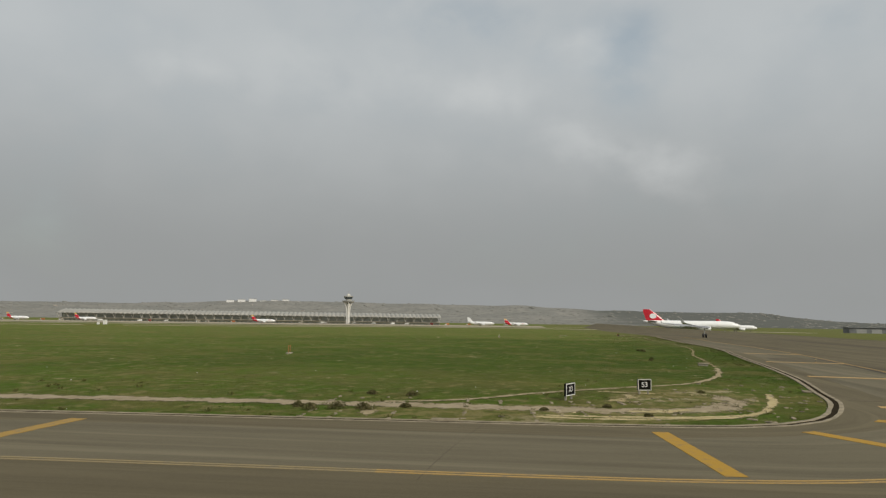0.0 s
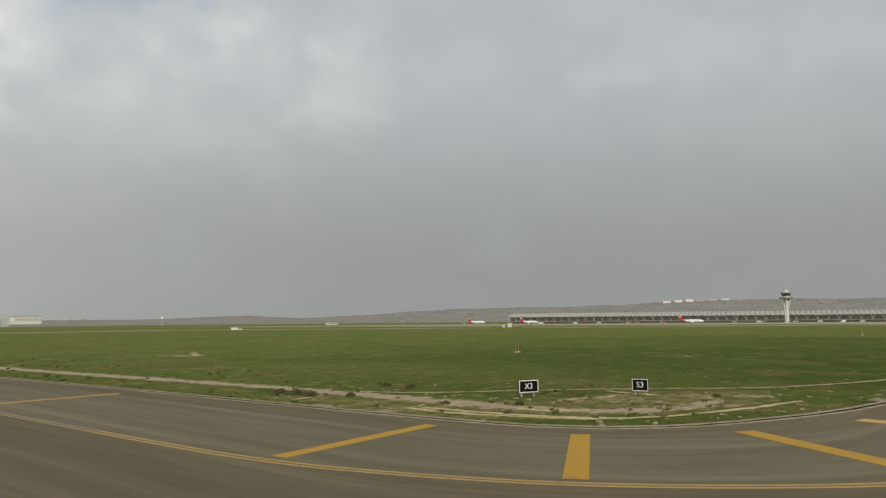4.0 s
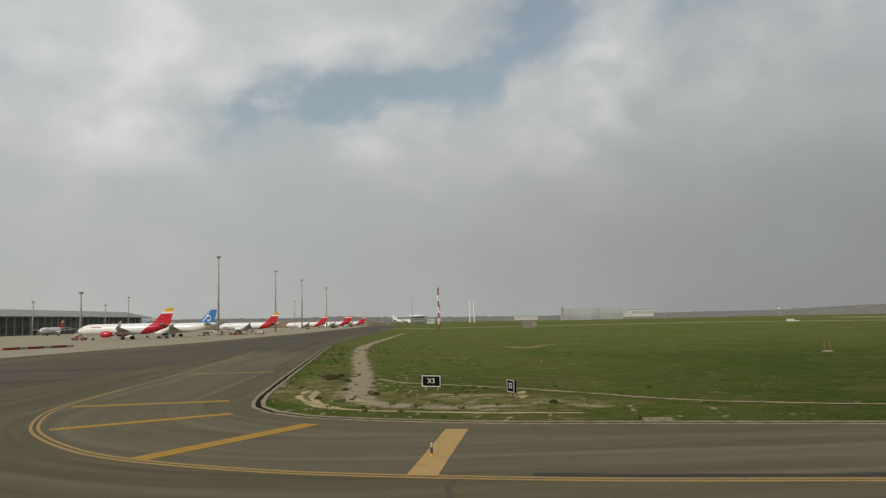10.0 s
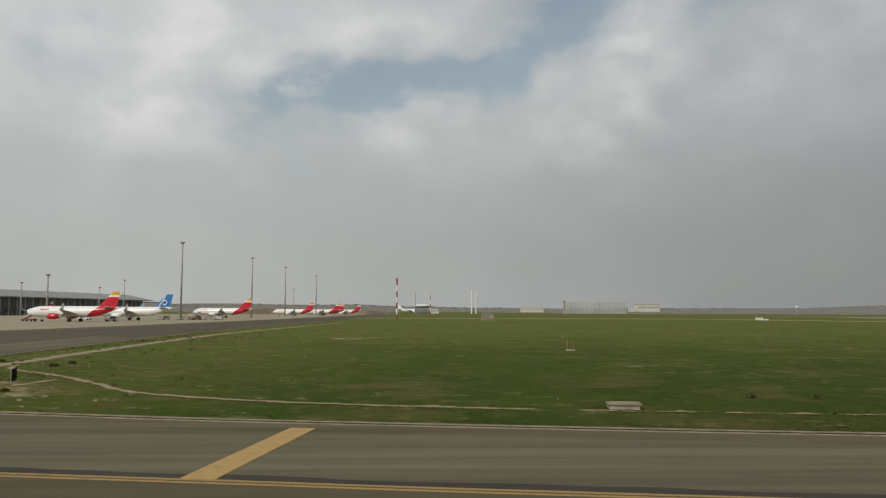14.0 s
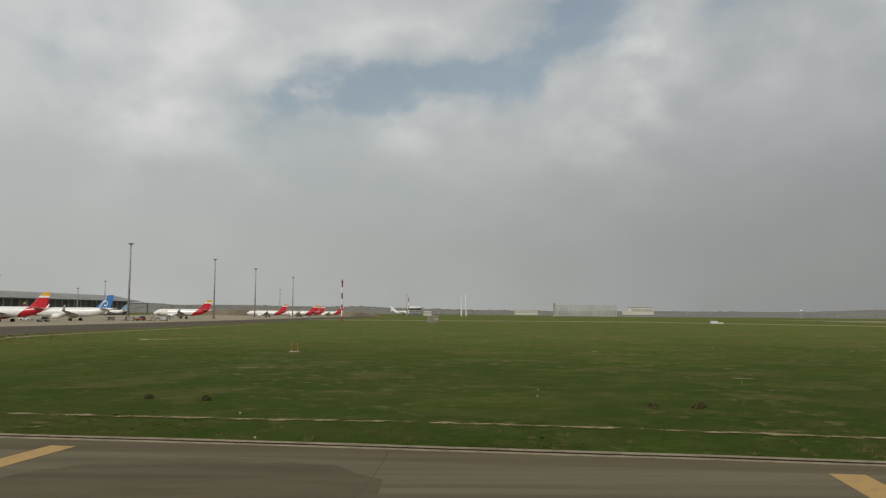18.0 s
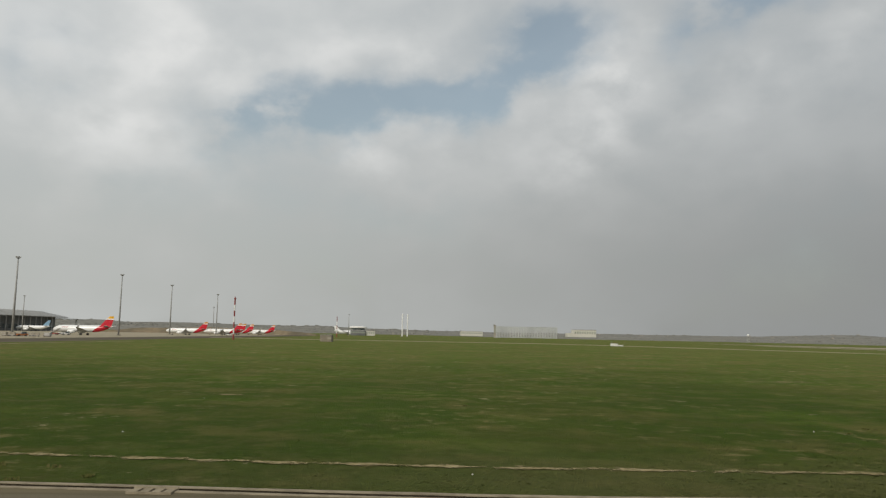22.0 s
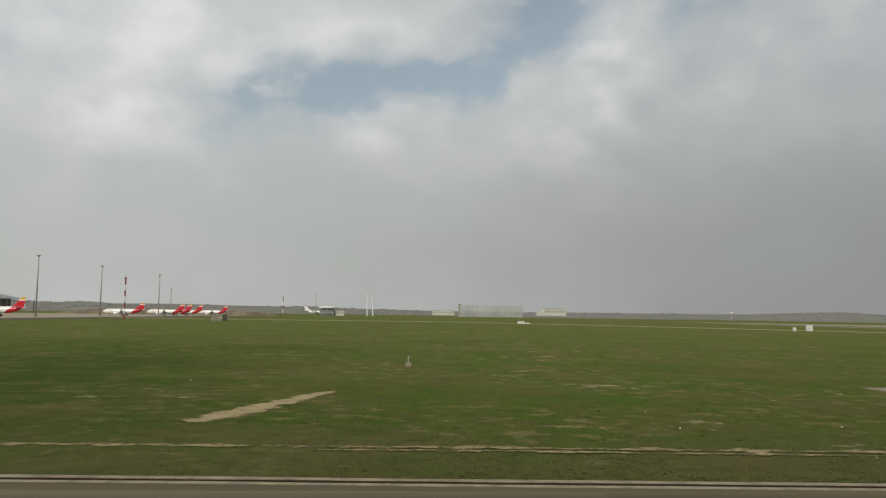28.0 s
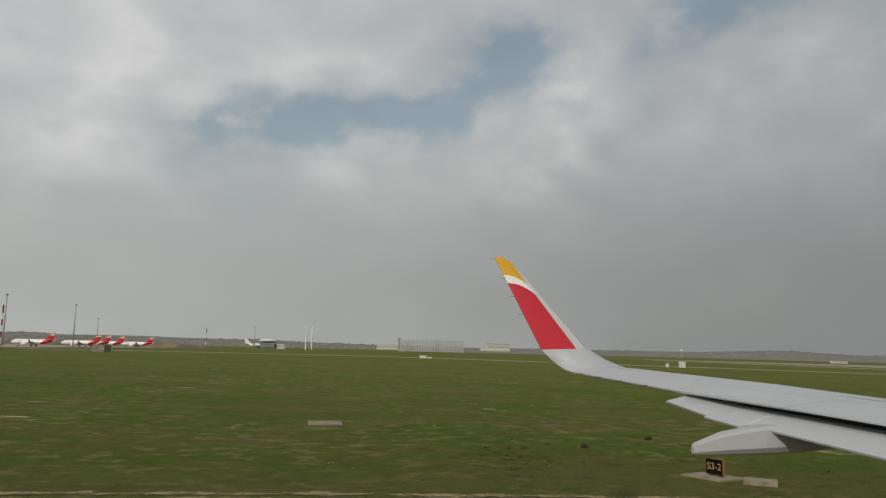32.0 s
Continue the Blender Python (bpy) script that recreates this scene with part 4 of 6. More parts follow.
# ---- masts ----
def flood_mast(x, y, top, label="tall grey floodlight mast with a lamp crown"):
    g = rise(x, y)
    m = thing("floodlight_mast", pose(x, y, g), label, "light mast", "apron floodlight masts")
    h = top - g
    Geo().tube([(0, 0, 0), (0, 0, h * 0.5), (0, 0, h - 0.6)], [0.54, 0.43, 0.27], 12).make("pole", MAST, m, smooth=True)
    Geo().box(-1.0, 1.0, -1.0, 1.0, 0, 0.7).make("footing", CONCRETE, m)
    Geo().tube([(0, 0, h - 1.1), (0, 0, h - 0.9)], [0.6, 0.6], 12).make("crown_ring", MAST, m)
    for k in range(6):
        c, s = math.cos(k * math.pi / 3 + 0.2), math.sin(k * math.pi / 3 + 0.2)
        at = pose(c * 1.0, s * 1.0, h - 0.4, 25, 0, math.degrees(math.atan2(s, c)) + 90)
        Geo().box(-0.34, 0.34, -0.12, 0.12, -0.3, 0.3).make("floodlight", MAST, m, at=at)
        Geo().tube([(c * 0.4, s * 0.4, h - 1.0), (c * 1.0, s * 1.0, h - 0.5)], [0.07, 0.07], 6).make("arm", MAST, m)
    return m


for x, y, top in ((-162.2, 353.7, 36.2), (-154.1, 462.4, 36.4), (-149.3, 547.5, 35.4), (-142.5, 656.9, 34.2)):
    flood_mast(x, y, top)


def striped_mast(x, y, top, n):
    g = rise(x, y)
    m = thing("obstacle_mast", pose(x, y, g), "slim red and white banded mast on the grass", "mast")
    h = (top - g) / n
    for k in range(n):
        Geo().tube([(0, 0, k * h), (0, 0, (k + 1) * h)], [0.34, 0.34], 10).make("band", MATT_RED if k % 2 == (n - 1) % 2 else WHITE, m, smooth=False)
    Geo().box(-0.5, 0.5, -0.5, 0.5, top - g, top - g + 0.3).make("platform", MATT_RED, m)
    Geo().tube([(0, 0, top - g + 0.35), (0, 0, top - g + 1.1)], [0.25, 0.2], 8).make("beacon", MATT_RED, m)
    return m


striped_mast(-59.5, 345.3, 18.0, 7)
striped_mast(-40.8, 693.6, 16.4, 5)

# ---- signs ----
def text_mesh(body, size, depth=0.006):
    cu = bpy.data.curves.new("text", "FONT")
    cu.body, cu.size, cu.extrude, cu.align_x, cu.align_y = body, size, depth, "CENTER", "CENTER"
    ob = bpy.data.objects.new("text", cu)
    me = bpy.data.meshes.new_from_object(ob)
    bpy.data.objects.remove(ob)
    return me


def sign(words, x, y, turn, w, h, foot, label, side=BLACK, border=SIGN_GREY, ink=SIGN_WHITE):
    """A lit guidance sign facing -y before it is turned."""
    s = thing("taxiway_sign", pose(x, y, rise(x, y), 0, 0, turn), label, "sign", "taxiway guidance signs")
    Geo().box(-w / 2, w / 2, -0.12, 0.0, foot, foot + h).make("cabinet", side, s)
    Geo().box(-w / 2 + 0.03, w / 2 - 0.03, -0.135, -0.118, foot + 0.03, foot + h - 0.03).make("face", BLACK, s)
    t = 0.045
    f = Geo()
    f.box(-w / 2, w / 2, -0.15, -0.125, foot + h - t, foot + h).box(-w / 2, w / 2, -0.15, -0.125, foot, foot + t)
    f.box(-w / 2, -w / 2 + t, -0.15, -0.125, foot, foot + h).box(w / 2 - t, w / 2, -0.15, -0.125, foot, foot + h)
    f.make("frame", border, s)
    me = text_mesh(words, h * 0.64)
    me.materials.append(ink)
    o = new("lettering", me)
    o.parent, o.matrix_basis = s, pose(0, -0.142, foot + h / 2, 90, 0, 0)
    for k in (-0.32, 0.32):
        Geo().box(k * w - 0.04, k * w + 0.04, -0.05, 0.05, 0, foot).make("leg", TAN, s)
    return s


sign("X3", -74.8, 49.0, -25, 1.24, 0.68, 0.24, "black taxiway sign with white letters X3 and white frame", BLACK, SIGN_WHITE)
sign("S3", -70.5, 44.3, -72, 0.88, 0.68, 0.24, "black taxiway sign with white letters S3 and white frame")
s32 = sign("S3-2", 110.1, 26.5, -65, 0.70, 0.55, 0.10, "black taxiway sign with dull yellow letters S3-2 and orange sides", ORANGE, BLACK, PALE_YELLOW)
Geo().add([(-0.9, -0.9, 0.04), (0.75, -0.8, 0.04), (0.8, 0.6, 0.04), (-0.8, 0.5, 0.04), (-0.9, -0.9, -0.05), (0.75, -0.8, -0.05), (0.8, 0.6, -0.05), (-0.8, 0.5, -0.05)],
          [(0, 1, 2, 3), (0, 4, 5, 1), (1, 5, 6, 2), (2, 6, 7, 3), (3, 7, 4, 0)]).make("footing", KERB, s32)

# ---- the wing beside the window ----
def own_wing():
    ox, oy, oz = 96.82, -0.06, 4.39
    w = thing("aircraft_wing", pose(ox, oy, oz), "light grey airliner wing with red and yellow upturned winglet", "airplane wing")

    def sec(y, te, crest, le, bot):
        (tx, tz), (cx, cz), (lx, lz), (bx, bz) = te, crest, le, bot
        return [(tx, y, tz), (tx * 0.5 + cx * 0.5, y, tz * 0.38 + cz * 0.62), (cx, y, cz), (cx * 0.4 + lx * 0.6, y, cz * 0.72 + lz * 0.28), (lx - 0.04, y, lz + 0.06), (lx, y, lz),
                (lx - 0.06, y, lz - 0.07), (bx * 0.5 + lx * 0.5, y, bz * 0.75 + lz * 0.25), (bx, y, bz), (tx + 0.01, y, tz - 0.03)]

    S = [sec(14.7, (4.32, -0.42), (5.0, -0.29), (5.80, -0.40), (5.0, -0.50)), sec(11.6, (5.23, -0.615), (6.35, -0.43), (7.30, -0.60), (6.3, -0.82)), sec(8.2, (6.21, -0.765), (7.8, -0.66), (9.1, -0.92), (7.7, -1.14)),
         sec(4.5, (6.95, -1.0), (9.3, -0.90), (11.0, -1.2), (9.2, -1.5)), sec(1.2, (7.2, -1.28), (10.6, -1.05), (13.0, -1.45), (10.2, -1.9))]
    Geo().loft(S).make("wing_panel", WING_GREY, w, smooth=False)

    def plate(name, pts, up, mat, label=""):
        """A thin plate from its upper outline."""
        n = len(pts)
        vs = [Vector(p) + Vector((0, 0, up)) for p in pts] + [Vector(p) + Vector((0, 0, up - 0.022)) for p in pts]
        fs = [tuple(range(n)), tuple(range(n, 2 * n))[::-1]] + [(i, i + n, (i + 1) % n + n, (i + 1) % n) for i in range(n)]
        return solid(name, vs, fs, mat, w, label)

    def on(y, u):
        """A point on the upper skin: u from the rear edge (0) to the crest (1)."""
        for a, b in zip(S, S[1:]):
            if b[0][1] <= y <= a[0][1]:
                k = (a[0][1] - y) / (a[0][1] - b[0][1])
                p, q, r = (Vector(a[i]).lerp(Vector(b[i]), k) for i in (0, 1, 2))
                return p.lerp(q, u * 2) if u < 0.5 else q.lerp(r, u * 2 - 1)

    for y0, y1 in ((11.45, 9.62), (9.58, 7.3), (7.26, 5.0)):
        plate("spoiler", [on(y0, -0.02), on(y1, -0.02), on(y1, 0.42), on(y0, 0.42)], 0.012, WING_GREY)
    plate("aileron", [on(14.5, -0.01), on(11.75, -0.01), on(11.75, 0.5), on(14.5, 0.5)], 0.010, WING_GREY)
    plate("slat", [on(14.4, 1.0), on(8.3, 1.0), on(8.3, 0.88), on(14.4, 0.88)], 0.008, BARE, "bare metal strip along the front of the wing")
    # flap let down behind the spoilers, with its stepped outer end
    F = [(11.6, (5.70, -0.66), (4.97, -0.77)), (10.62, (5.95, -0.745), (5.20, -0.915)), (10.6, (5.96, -0.745), (5.12, -0.925)), (9.9, (6.14, -0.79), (5.28, -0.985)), (9.88, (6.15, -0.79), (5.40, -0.965)), (7.7, (6.72, -0.90), (5.81, -1.10)), (4.5, (7.5, -1.14), (6.5, -1.36)), (1.2, (7.8, -1.40), (6.8, -1.6))]
    rings = [[(tx, y, tz), ((tx + fx) / 2, y, (tz + fz) / 2 + 0.045), (fx, y, fz + 0.02), (fx + 0.05, y, fz - 0.03), ((tx + fx) / 2, y, (tz + fz) / 2 - 0.07), (tx + 0.01, y, tz - 0.025)] for y, (fx, fz), (tx, tz) in F]
    Geo().loft(rings).make("flap", WING_GREY, w, "flap lowered behind the wing")
    # a near-black solid stands in for the shade inside the flap gap
    shade_fill = [[(x0, y, z0), (x0 + 0.6, y, z0 + 0.02), (x0 + 0.6, y, z0 - 0.2), (x0 + 0.4, y, z0 - 0.2)] for y, x0, z0 in ((11.5, 5.40, -0.645), (9.6, 5.95, -0.745), (7.7, 6.40, -0.84), (4.5, 7.05, -1.06))]
    Geo().loft(shade_fill).make("flap_cove", DARK, w, "dark filler painted as shade in the gap above the flap")
    # flap track fairing with a sharp chine along each side
    can = [(4.47, 0.05, -1.275, 0.045), (4.50, 0.08, -1.26, 0.075), (4.9, 0.15, -1.185, 0.145), (5.4, 0.20, -1.13, 0.185), (6.0, 0.21, -1.10, 0.185), (6.6, 0.17, -1.06, 0.15), (7.4, 0.04, -1.02, 0.04)]
    outline = [(-0.55, 1.0), (0.55, 1.0), (0.85, 0.75), (1.0, -0.45), (0.75, -0.85), (0.35, -1.0), (-0.35, -1.0), (-0.75, -0.85), (-1.0, -0.45), (-0.85, 0.75)]
    Geo().loft([[(x, 9.6 + hw * p, z + hh * q) for p, q in outline] for x, hw, z, hh in can]).make("flap_fairing", GREY_PAINT, w, "canoe-shaped flap track fairing")

    # winglet: bands of paint between the rear edge, the front of the paint and the leading edge
    curve = [((4.32, 14.7, -0.42), (5.80, 14.7, -0.40)), ((4.22, 14.88, -0.375), (5.66, 14.85, -0.37)), ((4.12, 15.05, -0.29), (5.42, 15.0, -0.29)), ((4.0, 15.2, -0.17), (5.14, 15.1, -0.17)), ((3.85, 15.35, 0.01), (4.80, 15.2, 0.04))]
    rr = []
    for i, (t, l) in enumerate(curve):
        t, l = Vector(t), Vector(l)
        o = Vector((0, 0.02 + 0.012 * i, -0.055 + 0.012 * i))
        c = t.lerp(l, 0.55)
        rr.append([t, c - o * 0.9, l - o * 0.2, l + Vector((0.03, 0.01, 0)), l + o, c + o * 1.3, t + o * 0.3])
    Geo().loft(rr).make("winglet_root", WING_GREY, w, "pale grey curved root of the winglet", True)
    te = lambda z: Vector((3.85, 15.35, 0.01)).lerp(Vector((2.96, 16.1, 2.04)), (z - 0.01) / 2.03)
    fr = lambda z: Vector((4.59, 15.27, 0.04)).lerp(Vector((3.30, 16.08, 1.96)), (z - 0.04) / 1.92)
    le = lambda z: Vector((4.77, 15.2, 0.04)).lerp(Vector((3.335, 16.08, 1.96)), (z - 0.04) / 1.92)
    mid = lambda z0, z1, k: te(z0).lerp(fr(z1), k) + Vector((0, 0, 0.06 * math.sin(math.pi * k)))

    ks = [i / 6 for i in range(7)]
    foot = [te(0.01).lerp(fr(0.04), k) for k in ks]
    rim = [mid(1.45, 1.21, k) for k in ks]
    brow = [mid(1.63, 1.41, k) for k in ks]
    crown = [te(2.04).lerp(fr(1.93), k) + Vector((0, 0, 0.04 * math.sin(math.pi * k))) for k in ks]
    def strip(name, low, top, out, mat, label):
        """A curved band between two edges, with thickness."""
        n, o = len(low), Vector((0.0, out, out * 0.3))
        vs = [p for p in low] + [p for p in top] + [p + o for p in low] + [p + o for p in top]
        fs = []
        for i in range(n - 1):
            fs += [(i, i + 1, i + n + 1, i + n), (i + 2 * n, i + 3 * n, i + 3 * n + 1, i + 2 * n + 1)]
            fs += [(i, i + 2 * n, i + 2 * n + 1, i + 1)] if low is foot else []
            fs += [(i + n, i + n + 1, i + 3 * n + 1, i + 3 * n)] if top is crown else []
        fs += [(0, n, 3 * n, 2 * n)]
        return solid(name, vs, fs, mat, w, label)

    strip("winglet_panel", foot, rim, 0.07, RED, "glossy red winglet panel")
    strip("winglet_stripe", rim, brow, 0.07, WHITE, "curved white stripe on the winglet")
    strip("winglet_tip", brow, crown, 0.07, AMBER, "golden yellow winglet tip")
    o = Vector((0.0, 0.07, 0.021))
    Geo().loft([[fr(z), le(z), le(z) + Vector((0.02, 0.03, 0.0)), le(z) + o, fr(z) + o] for z in (0.04, 0.6, 1.2, 1.93)]).make("winglet_leading_edge", WING_GREY, w, "pale grey leading edge of the winglet")
    for z in (0.75, 1.15, 1.55, 2.0):
        p = te(z)
        Geo().tube([p + Vector((0.03, 0.03, 0)), p + Vector((-0.13, 0.03, 0.0))], [0.005, 0.003], 6).make("static_wick", DARK, w)
    for y in (14.3, 13.7, 13.1, 12.4):
        p = on(y, 0.0)
        Geo().tube([p + Vector((0.03, 0, 0)), p + Vector((-0.16, 0, -0.01))], [0.008, 0.004], 6).make("static_wick", DARK, w)
    gear = Geo().tube([(9.3, 2.3, -1.5), (9.3, 2.3, -3.8)], [0.16, 0.14], 10).make("main_gear", METAL, w)
    for k in (-0.42, 0.42):
        Geo().tube([(9.3, 2.3 + k - 0.2, -3.80), (9.3, 2.3 + k + 0.2, -3.80)], [0.57, 0.57], 16).make("wheel", DARK, gear)


own_wing()

# ---- buildings by the apron ----
def pier():
    y0, y1 = 60.0, 893.0
    b = thing("pier_building", pose(-396, 0, rise(-390, 500), 0, 0, -1.74), "long low terminal pier, dark facade under a ribbed grey roof", "terminal")
    Geo().box(-60, -9, y0, y1 - 16, -1.5, 14.6).make("wall", FACADE, b)
    roof = [(-2, y0, 15.2), (-2, y1, 15.2), (-26, y1 - 16, 21.4), (-26, y0, 21.4), (-62, y1, 15.2), (-62, y0, 15.2)]
    Geo().add(roof + [(x, y, 14.5) for x, y, z in roof[:2]] + [(-62, y1, 14.5), (-62, y0, 14.5)], [(0, 1, 2, 3), (1, 4, 2), (3, 2, 4, 5), (0, 6, 7, 1), (1, 7, 8, 4), (6, 9, 8, 7)]).make("roof", ROOF, b)
    Geo().box(-40, -4, y1 - 14, y1 + 32, 12.9, 13.6).make("canopy", ROOF, b, "flat canopy at the end of the pier")
    for k in (-38, -6):
        Geo().box(k - 0.5, k + 0.5, y1 + 29, y1 + 30, -1.5, 12.9).make("canopy_post", METAL, b)
    rib = Geo().add([(-1.8, 0, 15.5), (-26, 0, 21.8), (-26, 1.2, 21.8), (-1.8, 1.2, 15.5), (-1.8, 0, 15.0), (-26, 0, 21.2), (-26, 1.2, 21.2), (-1.8, 1.2, 15.0)], [(0, 1, 2, 3), (4, 5, 1, 0), (2, 6, 7, 3), (0, 3, 7, 4)])
    pane = Geo().box(-9.2, -8.8, 0.5, 11.0, 1.8, 6.2)
    panel = Geo().box(-9.15, -8.85, 0.5, 11.0, 7.4, 12.4)
    post = Geo().box(-5.0, -4.2, -0.35, 0.35, -1.5, 14.8)
    for name, geo, mat, step in (("roof_rib", rib, ROOF, 8.7), ("window", pane, GLASS, 11.6), ("facade_panel", panel, FACADE, 11.6), ("column", post, METAL, 11.6)):
        first = geo.make(name, mat, b, at=pose(0, y0, 0))
        for k in range(1, int((y1 - 20 - y0) / step)):
            o = new(name, first.data)
            o.parent, o.matrix_basis = b, pose(0, y0 + k * step, 0)


pier()
for x, y, top in ((-225, 353.8, 20.6), (-330, 651, 23.0), (-330, 704, 31.4), (-330, 526, 22.8), (-205, 900, 30), (-60, 1150, 30)):
    flood_mast(x, y, top, "slim grey light mast rising beside the terminal pier")


def stairs_truck(x, y, turn, mat):
    s = thing("boarding_stairs", stand(x, y, turn), "red mobile boarding stairs beside a parked airliner", "boarding stairs")
    Geo().box(-3.2, 2.2, -1.0, 1.0, 0.45, 1.0).make("chassis", mat, s)
    Geo().add([(-3.0, -0.8, 1.0), (2.2, -0.8, 3.6), (3.0, -0.8, 3.6), (3.0, -0.8, 3.4), (-2.4, -0.8, 0.9), (-3.0, 0.8, 1.0), (2.2, 0.8, 3.6), (3.0, 0.8, 3.6), (3.0, 0.8, 3.4), (-2.4, 0.8, 0.9)],
              [(0, 1, 2, 3, 4), (9, 8, 7, 6, 5), (0, 5, 6, 1), (1, 6, 7, 2), (2, 7, 8, 3), (3, 8, 9, 4), (4, 9, 5, 0)]).make("stair_flight", METAL, s)
    for k in (-0.82, 0.82):
        Geo().tube([(-3.0, k, 1.0), (-3.0, k, 2.0), (2.2, k, 4.6), (3.0, k, 4.6), (3.0, k, 3.5)], [0.04] * 5, 6).make("handrail", SIGN_WHITE, s)
    for u in (-2.3, 1.4):
        for k in (-0.9, 0.9):
            Geo().tube([(u, k - 0.14, 0.4), (u, k + 0.14, 0.4)], [0.4, 0.4], 12).make("wheel", DARK, s)
    return s


def tug(x, y, turn, mat, label):
    s = thing("service_vehicle", stand(x, y, turn), label, "airport vehicle", "vehicles on the apron")
    Geo().box(-2.2, 2.2, -0.95, 0.95, 0.4, 1.1).make("body", mat, s)
    Geo().add([(-0.3, -0.9, 1.1), (1.9, -0.9, 1.1), (1.5, -0.8, 2.0), (0.0, -0.8, 2.0), (-0.3, 0.9, 1.1), (1.9, 0.9, 1.1), (1.5, 0.8, 2.0), (0.0, 0.8, 2.0)], [(0, 1, 2, 3), (7, 6, 5, 4), (1, 5, 6, 2), (2, 6, 7, 3), (3, 7, 4, 0)]).make("cab", GLASS, s)
    for u in (-1.4, 1.4):
        for k in (-0.9, 0.9):
            Geo().tube([(u, k - 0.12, 0.42), (u, k + 0.12, 0.42)], [0.42, 0.42], 12).make("wheel", DARK, s)
    return s


def cart(x, y, turn, mat):
    s = thing("baggage_cart", stand(x, y, turn), "small baggage cart standing on the apron", "cart", "baggage carts on the apron")
    Geo().box(-1.5, 1.5, -0.75, 0.75, 0.4, 0.6).make("deck", METAL, s)
    Geo().box(-1.4, 1.4, -0.7, 0.7, 0.6, 1.7).make("cover", mat, s)
    for u in (-1.0, 1.0):
        for k in (-0.6, 0.6):
            Geo().tube([(u, k - 0.1, 0.22), (u, k + 0.1, 0.22)], [0.22, 0.22], 10).make("wheel", DARK, s)


stairs_truck(-193.5, 279.5, -15, MATT_RED)
stairs_truck(-190.5, 318.5, -10, SIGN_WHITE)
stairs_truck(-180.5, 437, -12, MATT_RED)
for x, y, t, mt, lb in ((-171, 430, 5, METAL, "grey pushback tug on the apron"), (-165, 283, 0, SIGN_WHITE, "white service van under an airliner's tail"), (-150, 338, 40, ORANGE, "small orange tug beside baggage carts"), (-196, 482, 0, SIGN_WHITE, "white van parked on the apron"), (-128, 640, 0, SIGN_WHITE, "white van parked on the apron")):
    tug(x, y, t, mt, lb)
rnd = random.Random(4)
for k in range(11):
    cart(-166 + k * 2.6 + rnd.uniform(-0.6, 0.6), 343 + rnd.uniform(-4, 6), rnd.uniform(-40, 40), rnd.choice((METAL, TAN, CONCRETE, MATT_RED)))
bar = thing("barrier", stand(-157.2, 172.7, 64), "long low faded red and grey barrier lying on the apron", "barrier")
for k in range(9):
    Geo().box(-8.6 + k * 1.95, -6.75 + k * 1.95, -0.25, 0.25, 0.0, 0.55).make("barrier_block", MATT_RED if k % 3 != 2 else CONCRETE, bar)

# airliners at the pier and far stands
copy_thing(jet3, stand(-323, 539, -90))
airliner("small white airliner with pale blue tail by the pier", stand(-354, 773, 174), DULL_BLUE, None, WHITE, None, sweep=False)
plain_jet = airliner("plain white airliner standing far across the field", stand(-67, 1275, 0), None, None, WHITE, None, 1.4, group="airliners across the field")
wide = airliner("large white wide-body airliner with red tail and white disc", stand(432, -61.2, -90), RED, None, WHITE, None, 1.7, "disc", "airliners across the field", False)
wide.scale = (1.91, 1.55, 1.45)
taxiing = copy_thing(wide, stand(640, -145, -90))
taxiing.scale = (1.09, 1.05, 1.09)
for src, x, y, sc in ((jet3, 1140, 1003, 1.3), (jet3, 1140, 868, 1.25), (plain_jet, 1150, 145, 1.3), (jet3, 1140, 84, 1.15), (jet3, 1088, 510, 1.2)):
    copy_thing(src, stand(x, y, -90)).scale = (sc, sc, sc)

